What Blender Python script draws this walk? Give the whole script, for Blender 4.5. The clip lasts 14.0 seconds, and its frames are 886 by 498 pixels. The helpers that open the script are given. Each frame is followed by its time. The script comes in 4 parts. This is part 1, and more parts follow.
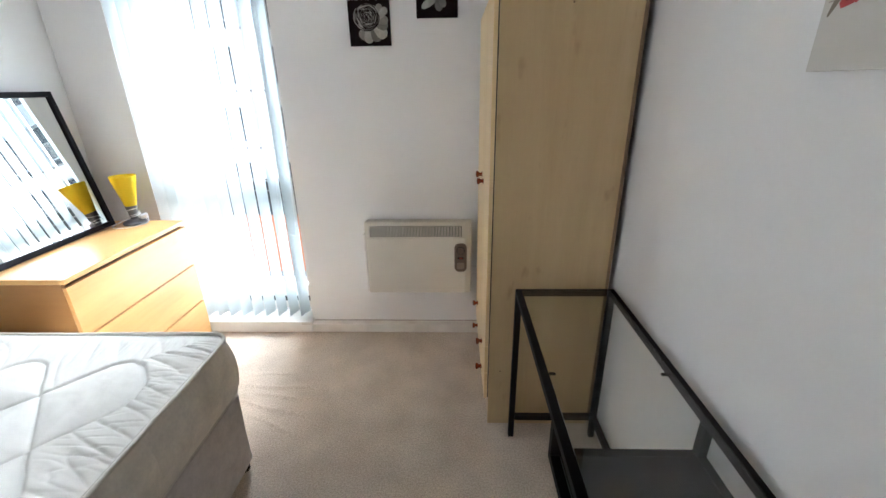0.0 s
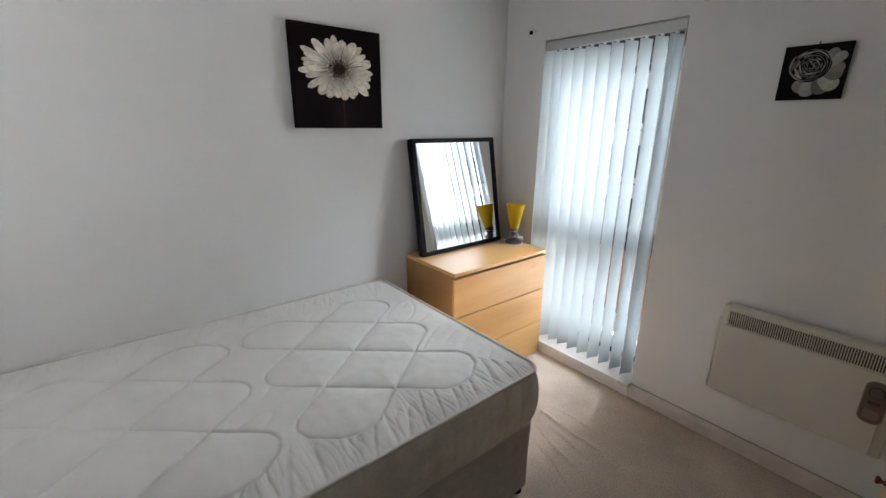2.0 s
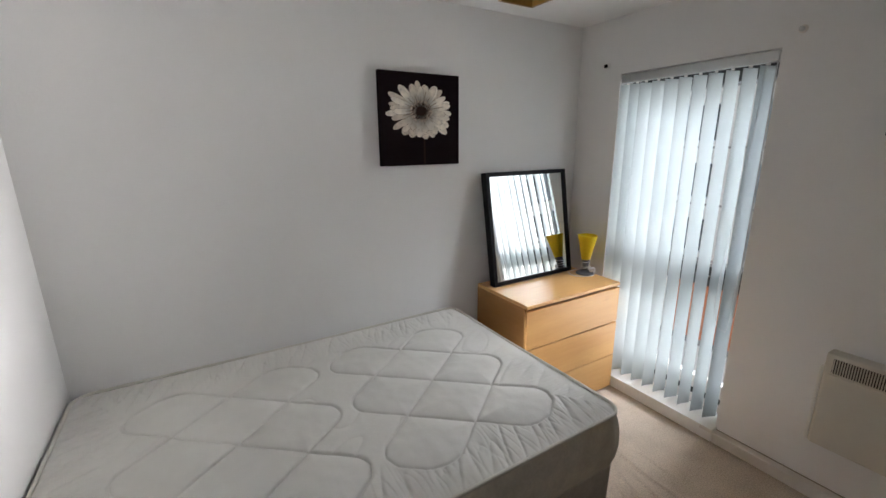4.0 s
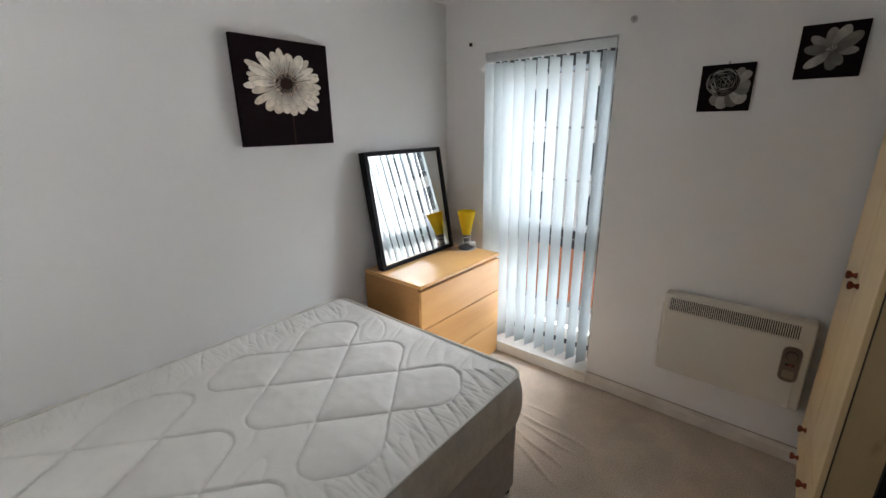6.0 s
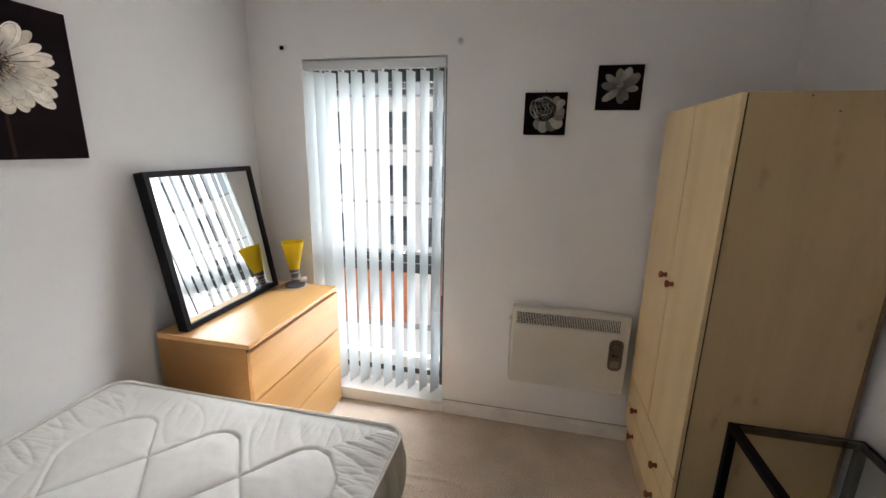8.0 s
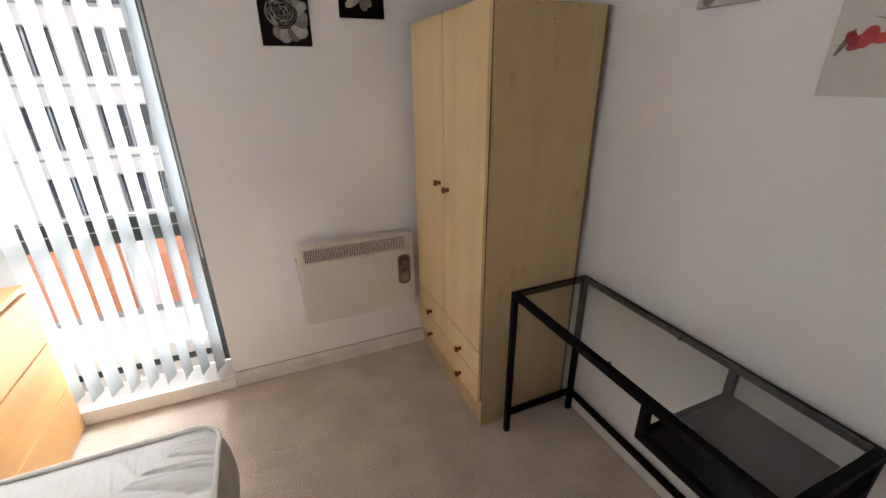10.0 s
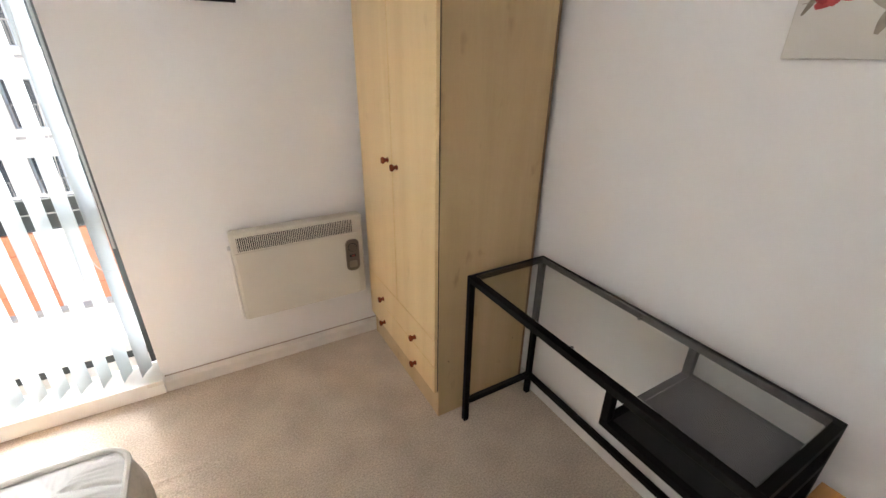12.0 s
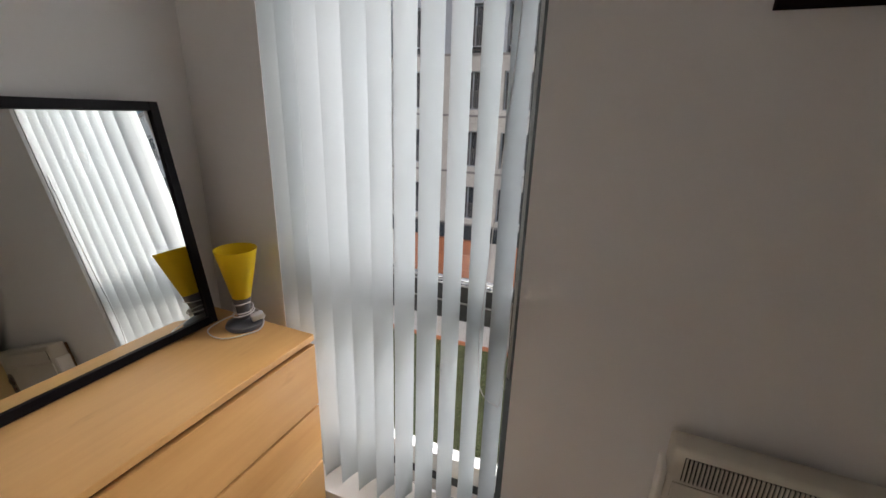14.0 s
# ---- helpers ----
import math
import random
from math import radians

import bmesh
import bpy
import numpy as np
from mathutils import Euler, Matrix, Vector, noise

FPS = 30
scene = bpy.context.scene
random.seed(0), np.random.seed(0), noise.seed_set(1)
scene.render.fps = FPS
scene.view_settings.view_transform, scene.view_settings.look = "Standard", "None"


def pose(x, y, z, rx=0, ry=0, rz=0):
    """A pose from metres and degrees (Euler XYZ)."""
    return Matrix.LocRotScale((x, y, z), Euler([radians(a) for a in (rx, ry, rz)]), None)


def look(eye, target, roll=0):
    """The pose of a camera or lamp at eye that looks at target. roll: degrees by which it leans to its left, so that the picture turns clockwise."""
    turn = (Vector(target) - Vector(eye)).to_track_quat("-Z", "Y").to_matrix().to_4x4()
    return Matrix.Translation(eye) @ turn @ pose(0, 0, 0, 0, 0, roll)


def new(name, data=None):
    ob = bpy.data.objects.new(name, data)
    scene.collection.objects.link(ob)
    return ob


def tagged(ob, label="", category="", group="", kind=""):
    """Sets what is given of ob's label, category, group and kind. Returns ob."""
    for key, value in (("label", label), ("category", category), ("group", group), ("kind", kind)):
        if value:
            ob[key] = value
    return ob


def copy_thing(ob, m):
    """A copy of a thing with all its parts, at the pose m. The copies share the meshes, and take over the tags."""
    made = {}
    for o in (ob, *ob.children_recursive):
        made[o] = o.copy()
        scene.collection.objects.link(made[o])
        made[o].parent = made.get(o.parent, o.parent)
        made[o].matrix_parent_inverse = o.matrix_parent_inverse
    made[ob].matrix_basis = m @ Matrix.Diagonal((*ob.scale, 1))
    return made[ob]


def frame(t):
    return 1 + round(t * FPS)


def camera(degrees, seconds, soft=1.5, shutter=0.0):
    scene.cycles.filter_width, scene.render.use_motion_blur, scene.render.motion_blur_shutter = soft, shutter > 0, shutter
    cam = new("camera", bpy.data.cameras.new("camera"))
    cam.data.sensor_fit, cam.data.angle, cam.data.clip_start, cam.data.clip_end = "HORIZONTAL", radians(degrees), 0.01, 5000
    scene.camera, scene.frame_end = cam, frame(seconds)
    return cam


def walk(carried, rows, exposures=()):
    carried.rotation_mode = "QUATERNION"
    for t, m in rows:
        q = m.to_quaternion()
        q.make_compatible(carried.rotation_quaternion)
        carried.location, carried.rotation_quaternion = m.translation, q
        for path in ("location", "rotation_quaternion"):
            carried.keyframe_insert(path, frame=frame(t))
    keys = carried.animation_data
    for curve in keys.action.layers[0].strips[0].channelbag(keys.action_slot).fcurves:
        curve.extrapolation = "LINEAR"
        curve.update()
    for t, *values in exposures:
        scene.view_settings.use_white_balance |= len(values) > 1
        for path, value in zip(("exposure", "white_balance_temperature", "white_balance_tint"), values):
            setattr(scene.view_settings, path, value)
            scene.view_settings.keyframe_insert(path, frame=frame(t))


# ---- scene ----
cam = camera(93.9, 14.0)
PATH = [
    (0, (2.123, -2.354, 1.493), (2.06, -0.495, 0.759), -0.9),
    (0.5, (2.195, -2.189, 1.52), (1.54, -0.426, 0.84), -1.1),
    (1, (2.243, -2.128, 1.559), (1.224, -0.526, 0.931), -0.6),
    (1.5, (2.196, -2.21, 1.573), (0.908, -0.794, 0.992), 0.1),
    (2, (2.169, -2.284, 1.578), (0.675, -1.086, 1.002), 0.5),
    (2.5, (2.159, -2.329, 1.576), (0.572, -1.26, 0.992), 0.8),
    (2.7, (2.142, -2.345, 1.589), (0.539, -1.3, 1.006), 1.0),
    (4.8, (2.15, -2.4, 1.684), (0.48, -1.384, 1.262), -1.1),
    (5, (2.123, -2.402, 1.679), (0.558, -1.231, 1.258), -1.4),
    (5.5, (2.03, -2.418, 1.676), (0.74, -0.965, 1.202), -1.6),
    (6, (2.012, -2.435, 1.647), (0.773, -0.975, 1.069), -0.8),
    (6.5, (2.006, -2.431, 1.609), (0.779, -0.981, 0.983), -0.2),
    (7, (1.947, -2.397, 1.608), (0.874, -0.812, 1.029), 0.3),
    (7.5, (1.781, -2.352, 1.617), (1.037, -0.57, 1.095), 0.6),
    (8, (1.681, -2.277, 1.618), (1.256, -0.382, 1.14), 1.0),
    (8.5, (1.61, -2.163, 1.618), (1.495, -0.221, 1.157), 0.7),
    (9, (1.527, -2.147, 1.618), (1.742, -0.221, 1.122), 0.3),
    (9.2, (1.493, -2.151, 1.62), (1.832, -0.255, 1.083), 0.1),
    (11.3, (1.56, -2.143, 1.412), (2.535, -0.711, 0.414), 0.9),
    (11.5, (1.561, -2.135, 1.426), (2.54, -0.69, 0.45), 1.1),
    (12, (1.573, -2.05, 1.497), (2.483, -0.477, 0.662), 0.8),
    (12.5, (1.613, -1.845, 1.535), (2.173, -0.044, 0.87), 0.2),
    (13, (1.599, -1.621, 1.519), (1.688, 0.28, 0.904), 0.2),
    (13.5, (1.489, -1.324, 1.48), (1.193, 0.564, 0.89), 1.0),
    (13.8, (1.419, -1.148, 1.491), (0.871, 0.676, 0.881), 1.6),
    (14, (1.378, -1.029, 1.49), (0.645, 0.723, 0.866), 1.9),
]
EXPOSURE = 0.15
BRIGHTNESS = [(0, 1.45, 5750, 10), (0.5, 1.05, 5850, 11), (1.0, 0.8, 6000, 13), (1.5, 0.5, 5950, 13), (2.7, 0.05, 6100, 13), (4.8, 0.1, 6200, 14), (6.5, 0.35, 6100, 13), (8, 0.6, 6350, 15), (9.2, 0.65, 6500, 18), (11.3, 1.7, 6450, 16), (12, 1.65, 6450, 16), (13, 0.6, 6500, 16), (13.5, 0.05, 6500, 15), (14, -0.5, 6700, 19)]
walk(cam, [(t, look(eye, target, roll)) for t, eye, target, roll in PATH],
     [(t, stops + EXPOSURE, kelvin, tint) for t, stops, kelvin, tint in BRIGHTNESS])

# ---- world, sun, lights ----
world = bpy.data.worlds.new("world")
scene.world = world
world.use_nodes = True
wn = world.node_tree
sky = wn.nodes.new("ShaderNodeTexSky")
sky.sky_type, sky.sun_disc = "NISHITA", False
sky.sun_elevation, sky.sun_rotation = radians(42), radians(200)
sky.air_density, sky.dust_density = 1.0, 3.0
wn.links.new(sky.outputs[0], wn.nodes["Background"].inputs[0])
wn.nodes["Background"].inputs[1].default_value = 0.075

sun = new("sun", bpy.data.lights.new("sun", "SUN"))
sun.data.energy, sun.data.angle, sun.data.color = 0.7, radians(12), (1, 0.96, 0.9)
sun.matrix_world = look((-6.8, -18.7, 18), (0, 0, 0))

def skylight(energy, size_x, size_y, eye, target, colour):
    """Part of the sky's light that falls on the window."""
    lamp_ = new("window_skylight", bpy.data.lights.new("window_skylight", "AREA"))
    lamp_.data.shape, lamp_.data.size, lamp_.data.size_y = "RECTANGLE", size_x, size_y
    lamp_.data.energy, lamp_.data.color = energy, colour
    lamp_.matrix_world = look(eye, target)


skylight(75, 2.6, 1.6, (0.8, 1.6, 3.3), (0.8, 0.1, 1.1), (0.88, 0.95, 1.0))
skylight(1300, 1.8, 3.8, (1.1, 8.0, 0.1), (0.75, 0.1, 1.0), (1.0, 0.97, 0.93))
skylight(170, 1.6, 1.4, (0.3, 4.0, 4.2), (0.75, 0.1, 1.1), (0.93, 0.97, 1.0))

skylight(420, 2.6, 2.2, (3.8, 4.5, 5.6), (0.75, 0.1, 1.1), (0.95, 0.98, 1.0))
skylight(300, 2.6, 2.2, (-2.8, 4.5, 5.6), (0.75, 0.1, 1.1), (0.97, 0.98, 1.0))

# ---- materials ----
def node_mat(name, colour, rough=0.6, metal=0.0, vary=0.08, scale=3.0, grain=0.0, grain_scale=200.0, bump=0.0, bump_scale=150.0, stretch=(1, 1, 1), spec=0.5):
    m = bpy.data.materials.new(name)
    m.use_nodes = True
    nt = m.node_tree
    n, l = nt.nodes, nt.links
    b = n["Principled BSDF"]
    b.inputs["Roughness"].default_value, b.inputs["Metallic"].default_value = rough, metal
    b.inputs["Specular IOR Level"].default_value = spec
    tc = n.new("ShaderNodeTexCoord")
    mp = n.new("ShaderNodeMapping")
    mp.inputs["Scale"].default_value = stretch
    l.new(tc.outputs["Object"], mp.inputs[0])
    big = n.new("ShaderNodeTexNoise")
    big.inputs["Scale"].default_value, big.inputs["Detail"].default_value = scale, 5
    l.new(mp.outputs[0], big.inputs[0])
    r1 = n.new("ShaderNodeMapRange")
    r1.inputs[1].default_value, r1.inputs[2].default_value = 0.3, 0.7
    r1.inputs[3].default_value, r1.inputs[4].default_value = 1 - vary, 1 + vary
    l.new(big.outputs[0], r1.inputs[0])
    fac = r1.outputs[0]
    if grain:
        small = n.new("ShaderNodeTexNoise")
        small.inputs["Scale"].default_value, small.inputs["Detail"].default_value = grain_scale, 3
        l.new(mp.outputs[0], small.inputs[0])
        r2 = n.new("ShaderNodeMapRange")
        r2.inputs[1].default_value, r2.inputs[2].default_value = 0.3, 0.7
        r2.inputs[3].default_value, r2.inputs[4].default_value = 1 - grain, 1 + grain
        l.new(small.outputs[0], r2.inputs[0])
        mm = n.new("ShaderNodeMath")
        mm.operation = "MULTIPLY"
        l.new(fac, mm.inputs[0]), l.new(r2.outputs[0], mm.inputs[1])
        fac = mm.outputs[0]
    vm = n.new("ShaderNodeVectorMath")
    vm.operation = "SCALE"
    vm.inputs[0].default_value = colour
    l.new(fac, vm.inputs["Scale"])
    l.new(vm.outputs[0], b.inputs["Base Color"])
    if bump:
        bn = n.new("ShaderNodeTexNoise")
        bn.inputs["Scale"].default_value, bn.inputs["Detail"].default_value = bump_scale, 4
        l.new(mp.outputs[0], bn.inputs[0])
        bp = n.new("ShaderNodeBump")
        bp.inputs["Strength"].default_value, bp.inputs["Distance"].default_value = 1.0, bump
        l.new(bn.outputs[0], bp.inputs["Height"])
        l.new(bp.outputs[0], b.inputs["Normal"])
    return m


def island_mat(name, dark, light, rough=0.7, centre=None, low=0.4, r0=0.04, r1=0.12):
    """A print whose separate shapes take tones between dark and light, printed deeper towards the flower's centre."""
    m = node_mat(name, (1, 1, 1), rough)
    n, l = m.node_tree.nodes, m.node_tree.links
    g = n.new("ShaderNodeNewGeometry")
    ramp = n.new("ShaderNodeValToRGB")
    ramp.color_ramp.elements[0].color, ramp.color_ramp.elements[1].color = (*dark, 1), (*light, 1)
    l.new(g.outputs["Random Per Island"], ramp.inputs[0])
    out = ramp.outputs[0]
    if centre:
        tc, dist, mr, sc = n.new("ShaderNodeTexCoord"), n.new("ShaderNodeVectorMath"), n.new("ShaderNodeMapRange"), n.new("ShaderNodeVectorMath")
        dist.operation, sc.operation = "DISTANCE", "SCALE"
        dist.inputs[1].default_value = (*centre, 0.03)
        l.new(tc.outputs["Object"], dist.inputs[0])
        mr.inputs[1].default_value, mr.inputs[2].default_value, mr.inputs[3].default_value, mr.inputs[4].default_value = r0, r1, low, 1.0
        l.new(dist.outputs["Value"], mr.inputs[0]), l.new(out, sc.inputs[0]), l.new(mr.outputs[0], sc.inputs["Scale"])
        out = sc.outputs[0]
    tc2, soft, tone, mul = n.new("ShaderNodeTexCoord"), n.new("ShaderNodeTexNoise"), n.new("ShaderNodeMapRange"), n.new("ShaderNodeVectorMath")
    soft.inputs["Scale"].default_value, soft.inputs["Detail"].default_value = 42, 3
    tone.inputs[1].default_value, tone.inputs[2].default_value, tone.inputs[3].default_value, tone.inputs[4].default_value = 0.3, 0.7, 0.80, 1.12
    mul.operation = "SCALE"
    l.new(tc2.outputs["Object"], soft.inputs[0]), l.new(soft.outputs[0], tone.inputs[0])
    l.new(out, mul.inputs[0]), l.new(tone.outputs[0], mul.inputs["Scale"])
    l.new(mul.outputs[0], n["Principled BSDF"].inputs["Base Color"])
    return m


def wood_mat(name, dark, light, rough, axis, knots=0.0, scale=6.0, gloss=0.4):
    m = bpy.data.materials.new(name)
    m.use_nodes = True
    n, l = m.node_tree.nodes, m.node_tree.links
    b = n["Principled BSDF"]
    b.inputs["Roughness"].default_value, b.inputs["Specular IOR Level"].default_value = rough, gloss
    tc, mp = n.new("ShaderNodeTexCoord"), n.new("ShaderNodeMapping")
    s = [1.0, 1.0, 1.0]
    s["xyz".index(axis)] = 0.09
    mp.inputs["Scale"].default_value = s
    l.new(tc.outputs["Object"], mp.inputs[0])
    no = n.new("ShaderNodeTexNoise")
    no.inputs["Scale"].default_value, no.inputs["Detail"].default_value, no.inputs["Distortion"].default_value = scale, 8, 0.6
    l.new(mp.outputs[0], no.inputs[0])
    fine = n.new("ShaderNodeTexNoise")
    fine.inputs["Scale"].default_value, fine.inputs["Detail"].default_value = scale * 22, 3
    l.new(mp.outputs[0], fine.inputs[0])
    mx = n.new("ShaderNodeMix")
    mx.inputs[0].default_value = 0.14
    l.new(no.outputs[0], mx.inputs[2]), l.new(fine.outputs[0], mx.inputs[3])
    ramp = n.new("ShaderNodeValToRGB")
    ramp.color_ramp.elements[0].position, ramp.color_ramp.elements[1].position = 0.32, 0.68
    ramp.color_ramp.elements[0].color, ramp.color_ramp.elements[1].color = (*dark, 1), (*light, 1)
    l.new(mx.outputs[0], ramp.inputs[0])
    out = ramp.outputs[0]
    if knots:
        mp2 = n.new("ShaderNodeMapping")
        s2 = [1.0, 1.0, 1.0]
        s2["xyz".index(axis)] = 0.45
        mp2.inputs["Scale"].default_value = s2
        l.new(tc.outputs["Object"], mp2.inputs[0])
        k = n.new("ShaderNodeTexNoise")
        k.inputs["Scale"].default_value, k.inputs["Detail"].default_value = 13, 3
        l.new(mp2.outputs[0], k.inputs[0])
        kr = n.new("ShaderNodeMapRange")
        kr.inputs[1].default_value, kr.inputs[2].default_value, kr.inputs[3].default_value, kr.inputs[4].default_value = 0.66, 0.76, 0, knots
        l.new(k.outputs[0], kr.inputs[0])
        mk = n.new("ShaderNodeMix")
        mk.data_type = "RGBA"
        mk.inputs[7].default_value = (dark[0] * 0.6, dark[1] * 0.55, dark[2] * 0.5, 1)
        l.new(kr.outputs[0], mk.inputs[0]), l.new(out, mk.inputs[6])
        out = mk.outputs[2]
    l.new(out, b.inputs["Base Color"])
    bp = n.new("ShaderNodeBump")
    bp.inputs["Distance"].default_value, bp.inputs["Strength"].default_value = 0.0003, 0.5
    l.new(fine.outputs[0], bp.inputs["Height"]), l.new(bp.outputs[0], b.inputs["Normal"])
    return m


M_WALL = node_mat("wall_paint", (0.80, 0.79, 0.775), 0.85, vary=0.025, scale=1.4, bump=0.0006, bump_scale=90, spec=0.25)
M_CEIL = node_mat("ceiling_paint", (0.84, 0.83, 0.81), 0.9, vary=0.02, bump=0.0006, bump_scale=70, spec=0.2)
M_GLOSS = node_mat("white_gloss_paint", (0.78, 0.76, 0.72), 0.35, vary=0.05, scale=6)
M_SKIRT = node_mat("worn_skirting_paint", (0.68, 0.64, 0.58), 0.45, vary=0.09, scale=9)
M_CARPET = node_mat("beige_carpet", (0.52, 0.44, 0.355), 0.95, vary=0.12, scale=5.0, grain=0.22, grain_scale=150, bump=0.0042, bump_scale=160, spec=0.1)
# Wardrobe sides: the doors' maple, darkened to paint in the shade there.
M_MAPLE_SHADED = wood_mat("maple_laminate_shaded", (0.45, 0.315, 0.16), (0.57, 0.415, 0.228), 0.42, "z", knots=0.5)
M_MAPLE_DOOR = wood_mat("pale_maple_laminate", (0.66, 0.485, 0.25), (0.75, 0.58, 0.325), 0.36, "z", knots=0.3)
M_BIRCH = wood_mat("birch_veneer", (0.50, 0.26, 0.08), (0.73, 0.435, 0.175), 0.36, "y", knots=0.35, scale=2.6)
# Same birch for the sides, with their shade painted into a darker colour.
M_BIRCH_SHADED = wood_mat("birch_veneer_shaded", (0.31, 0.155, 0.052), (0.41, 0.22, 0.08), 0.38, "x", knots=0.15, scale=4)
M_OAK = wood_mat("orange_oak_veneer", (0.47, 0.235, 0.065), (0.60, 0.32, 0.10), 0.36, "x", knots=0.2, scale=5)
M_EDGE = node_mat("dark_joint", (0.05, 0.028, 0.014), 0.8)
M_BACKBOARD = node_mat("brown_backboard", (0.21, 0.13, 0.07), 0.7)
M_GAP_SHADOW = node_mat("gap_shadow_line", (0.36, 0.31, 0.26), 0.7)
M_KNOB = wood_mat("stained_knob_wood", (0.17, 0.035, 0.012), (0.30, 0.07, 0.025), 0.25, "x", scale=30)
M_METAL = node_mat("black_powder_coat", (0.006, 0.005, 0.005), 0.6, vary=0.1, spec=0.08, bump=0.0001, bump_scale=600)
M_SHELF = node_mat("black_shelf_board", (0.010, 0.009, 0.009), 0.5, vary=0.15, spec=0.25)
M_MFRAME = node_mat("black_mirror_frame", (0.006, 0.005, 0.007), 0.45, vary=0.1, spec=0.14)
M_TICK = node_mat("mattress_ticking", (0.70, 0.68, 0.635), 0.62, vary=0.04, scale=7, grain=0.03, grain_scale=500, bump=0.0007, bump_scale=45, spec=0.3)
M_TICKSIDE = node_mat("mattress_border_fabric", (0.76, 0.71, 0.625), 0.6, vary=0.09, scale=16, grain=0.05, grain_scale=90, bump=0.0006, bump_scale=70, spec=0.3)
M_PIPE = node_mat("mattress_piping", (0.66, 0.63, 0.56), 0.55, vary=0.06)
M_DIVAN = node_mat("divan_fabric", (0.57, 0.525, 0.50), 0.75, vary=0.09, scale=22, grain=0.05, grain_scale=120, bump=0.0006, bump_scale=220, spec=0.2)
M_CREAM = node_mat("heater_cream_enamel", (0.62, 0.585, 0.505), 0.42, vary=0.03)
M_DARK = node_mat("dark_slot", (0.012, 0.011, 0.010), 0.8)
M_PANEL = node_mat("brown_control_panel", (0.12, 0.088, 0.066), 0.4)
M_PLATE = node_mat("brown_plate", (0.23, 0.18, 0.14), 0.4)
M_RED = node_mat("red_rocker", (0.25, 0.02, 0.015), 0.35)
M_CANVAS_DARK = node_mat("dark_canvas", (0.011, 0.006, 0.007), 0.85, spec=0.06, vary=0.15, bump=0.0003, bump_scale=700)
M_CANVAS_CREAM = node_mat("cream_canvas", (0.60, 0.575, 0.52), 0.8, vary=0.07, bump=0.0003, bump_scale=700)
M_PETAL = island_mat("sepia_petal_print", (0.58, 0.49, 0.38), (0.86, 0.79, 0.68), centre=(0.246, 0.290), low=0.30, r0=0.05, r1=0.125)
M_PETALEDGE = node_mat("brown_petal_edge", (0.12, 0.075, 0.05), 0.75)
M_GREYP = island_mat("grey_petal_print", (0.05, 0.045, 0.04), (0.40, 0.37, 0.33))
M_GREYM = island_mat("mid_petal_print", (0.10, 0.092, 0.08), (0.42, 0.39, 0.345))
M_GREYL = island_mat("pale_petal_print", (0.13, 0.12, 0.105), (0.46, 0.43, 0.38), centre=(0.112, 0.098), low=0.35, r0=0.01, r1=0.08)
M_SEED = island_mat("brown_seed_print", (0.13, 0.07, 0.045), (0.66, 0.54, 0.41), centre=(0.246, 0.290), low=0.15, r0=0.03, r1=0.06)
M_STEM = node_mat("brown_print", (0.03, 0.015, 0.011), 0.85, spec=0.1)
M_TAUPE = island_mat("taupe_print", (0.20, 0.16, 0.12), (0.36, 0.32, 0.26))
M_REDP = island_mat("red_print", (0.30, 0.02, 0.03), (0.55, 0.08, 0.07))
M_BASE = node_mat("grey_lamp_plastic", (0.11, 0.11, 0.12), 0.35)
M_CABLE = node_mat("white_cable", (0.66, 0.65, 0.64), 0.4)
M_ALU = node_mat("aluminium", (0.50, 0.51, 0.50), 0.35, metal=0.7, vary=0.05)
M_WFRAME = node_mat("dark_window_frame", (0.045, 0.052, 0.052), 0.45)
M_SHADE = node_mat("beige_lamp_fabric", (0.50, 0.39, 0.24), 0.85, vary=0.05, bump=0.0004, bump_scale=500)
M_SHADEIN = node_mat("gold_lamp_lining", (0.60, 0.37, 0.10), 0.5)
M_BRICKW = node_mat("white_brick", (0.77, 0.77, 0.76), 0.85, vary=0.08, scale=1.2, grain=0.08, grain_scale=9)
M_BAND = node_mat("grey_string_course", (0.33, 0.33, 0.34), 0.8)
M_CLAD = node_mat("blue_grey_cladding", (0.50, 0.57, 0.66), 0.5)
M_OPANE = node_mat("dark_facade_glass", (0.05, 0.065, 0.085), 0.15, vary=0.3, scale=0.6)
M_ORANGE = node_mat("terracotta_panel", (0.62, 0.24, 0.13), 0.8, vary=0.12, scale=2)
M_BLUE = node_mat("blue_base_strip", (0.10, 0.26, 0.50), 0.7)
M_RENDER = node_mat("white_render", (0.80, 0.80, 0.82), 0.85, vary=0.05)
M_GRASS = node_mat("grass", (0.125, 0.155, 0.070), 0.95, vary=0.30, scale=1.6, grain=0.6, grain_scale=14, spec=0.1)
M_PAVE = node_mat("paving", (0.36, 0.35, 0.33), 0.9, vary=0.1)

M_GLASS = bpy.data.materials.new("clear_glass")
M_GLASS.use_nodes = True
gn = M_GLASS.node_tree
gb = gn.nodes["Principled BSDF"]
gb.inputs["Transmission Weight"].default_value, gb.inputs["Roughness"].default_value, gb.inputs["IOR"].default_value = 1.0, 0.0, 1.45
gb.inputs["Base Color"].default_value = (0.93, 0.96, 0.95, 1)

M_MIRROR = bpy.data.materials.new("mirror_silver")
M_MIRROR.use_nodes = True
mb = M_MIRROR.node_tree.nodes["Principled BSDF"]
mb.inputs["Metallic"].default_value, mb.inputs["Roughness"].default_value, mb.inputs["Base Color"].default_value = 1.0, 0.01, (0.78, 0.81, 0.80, 1)


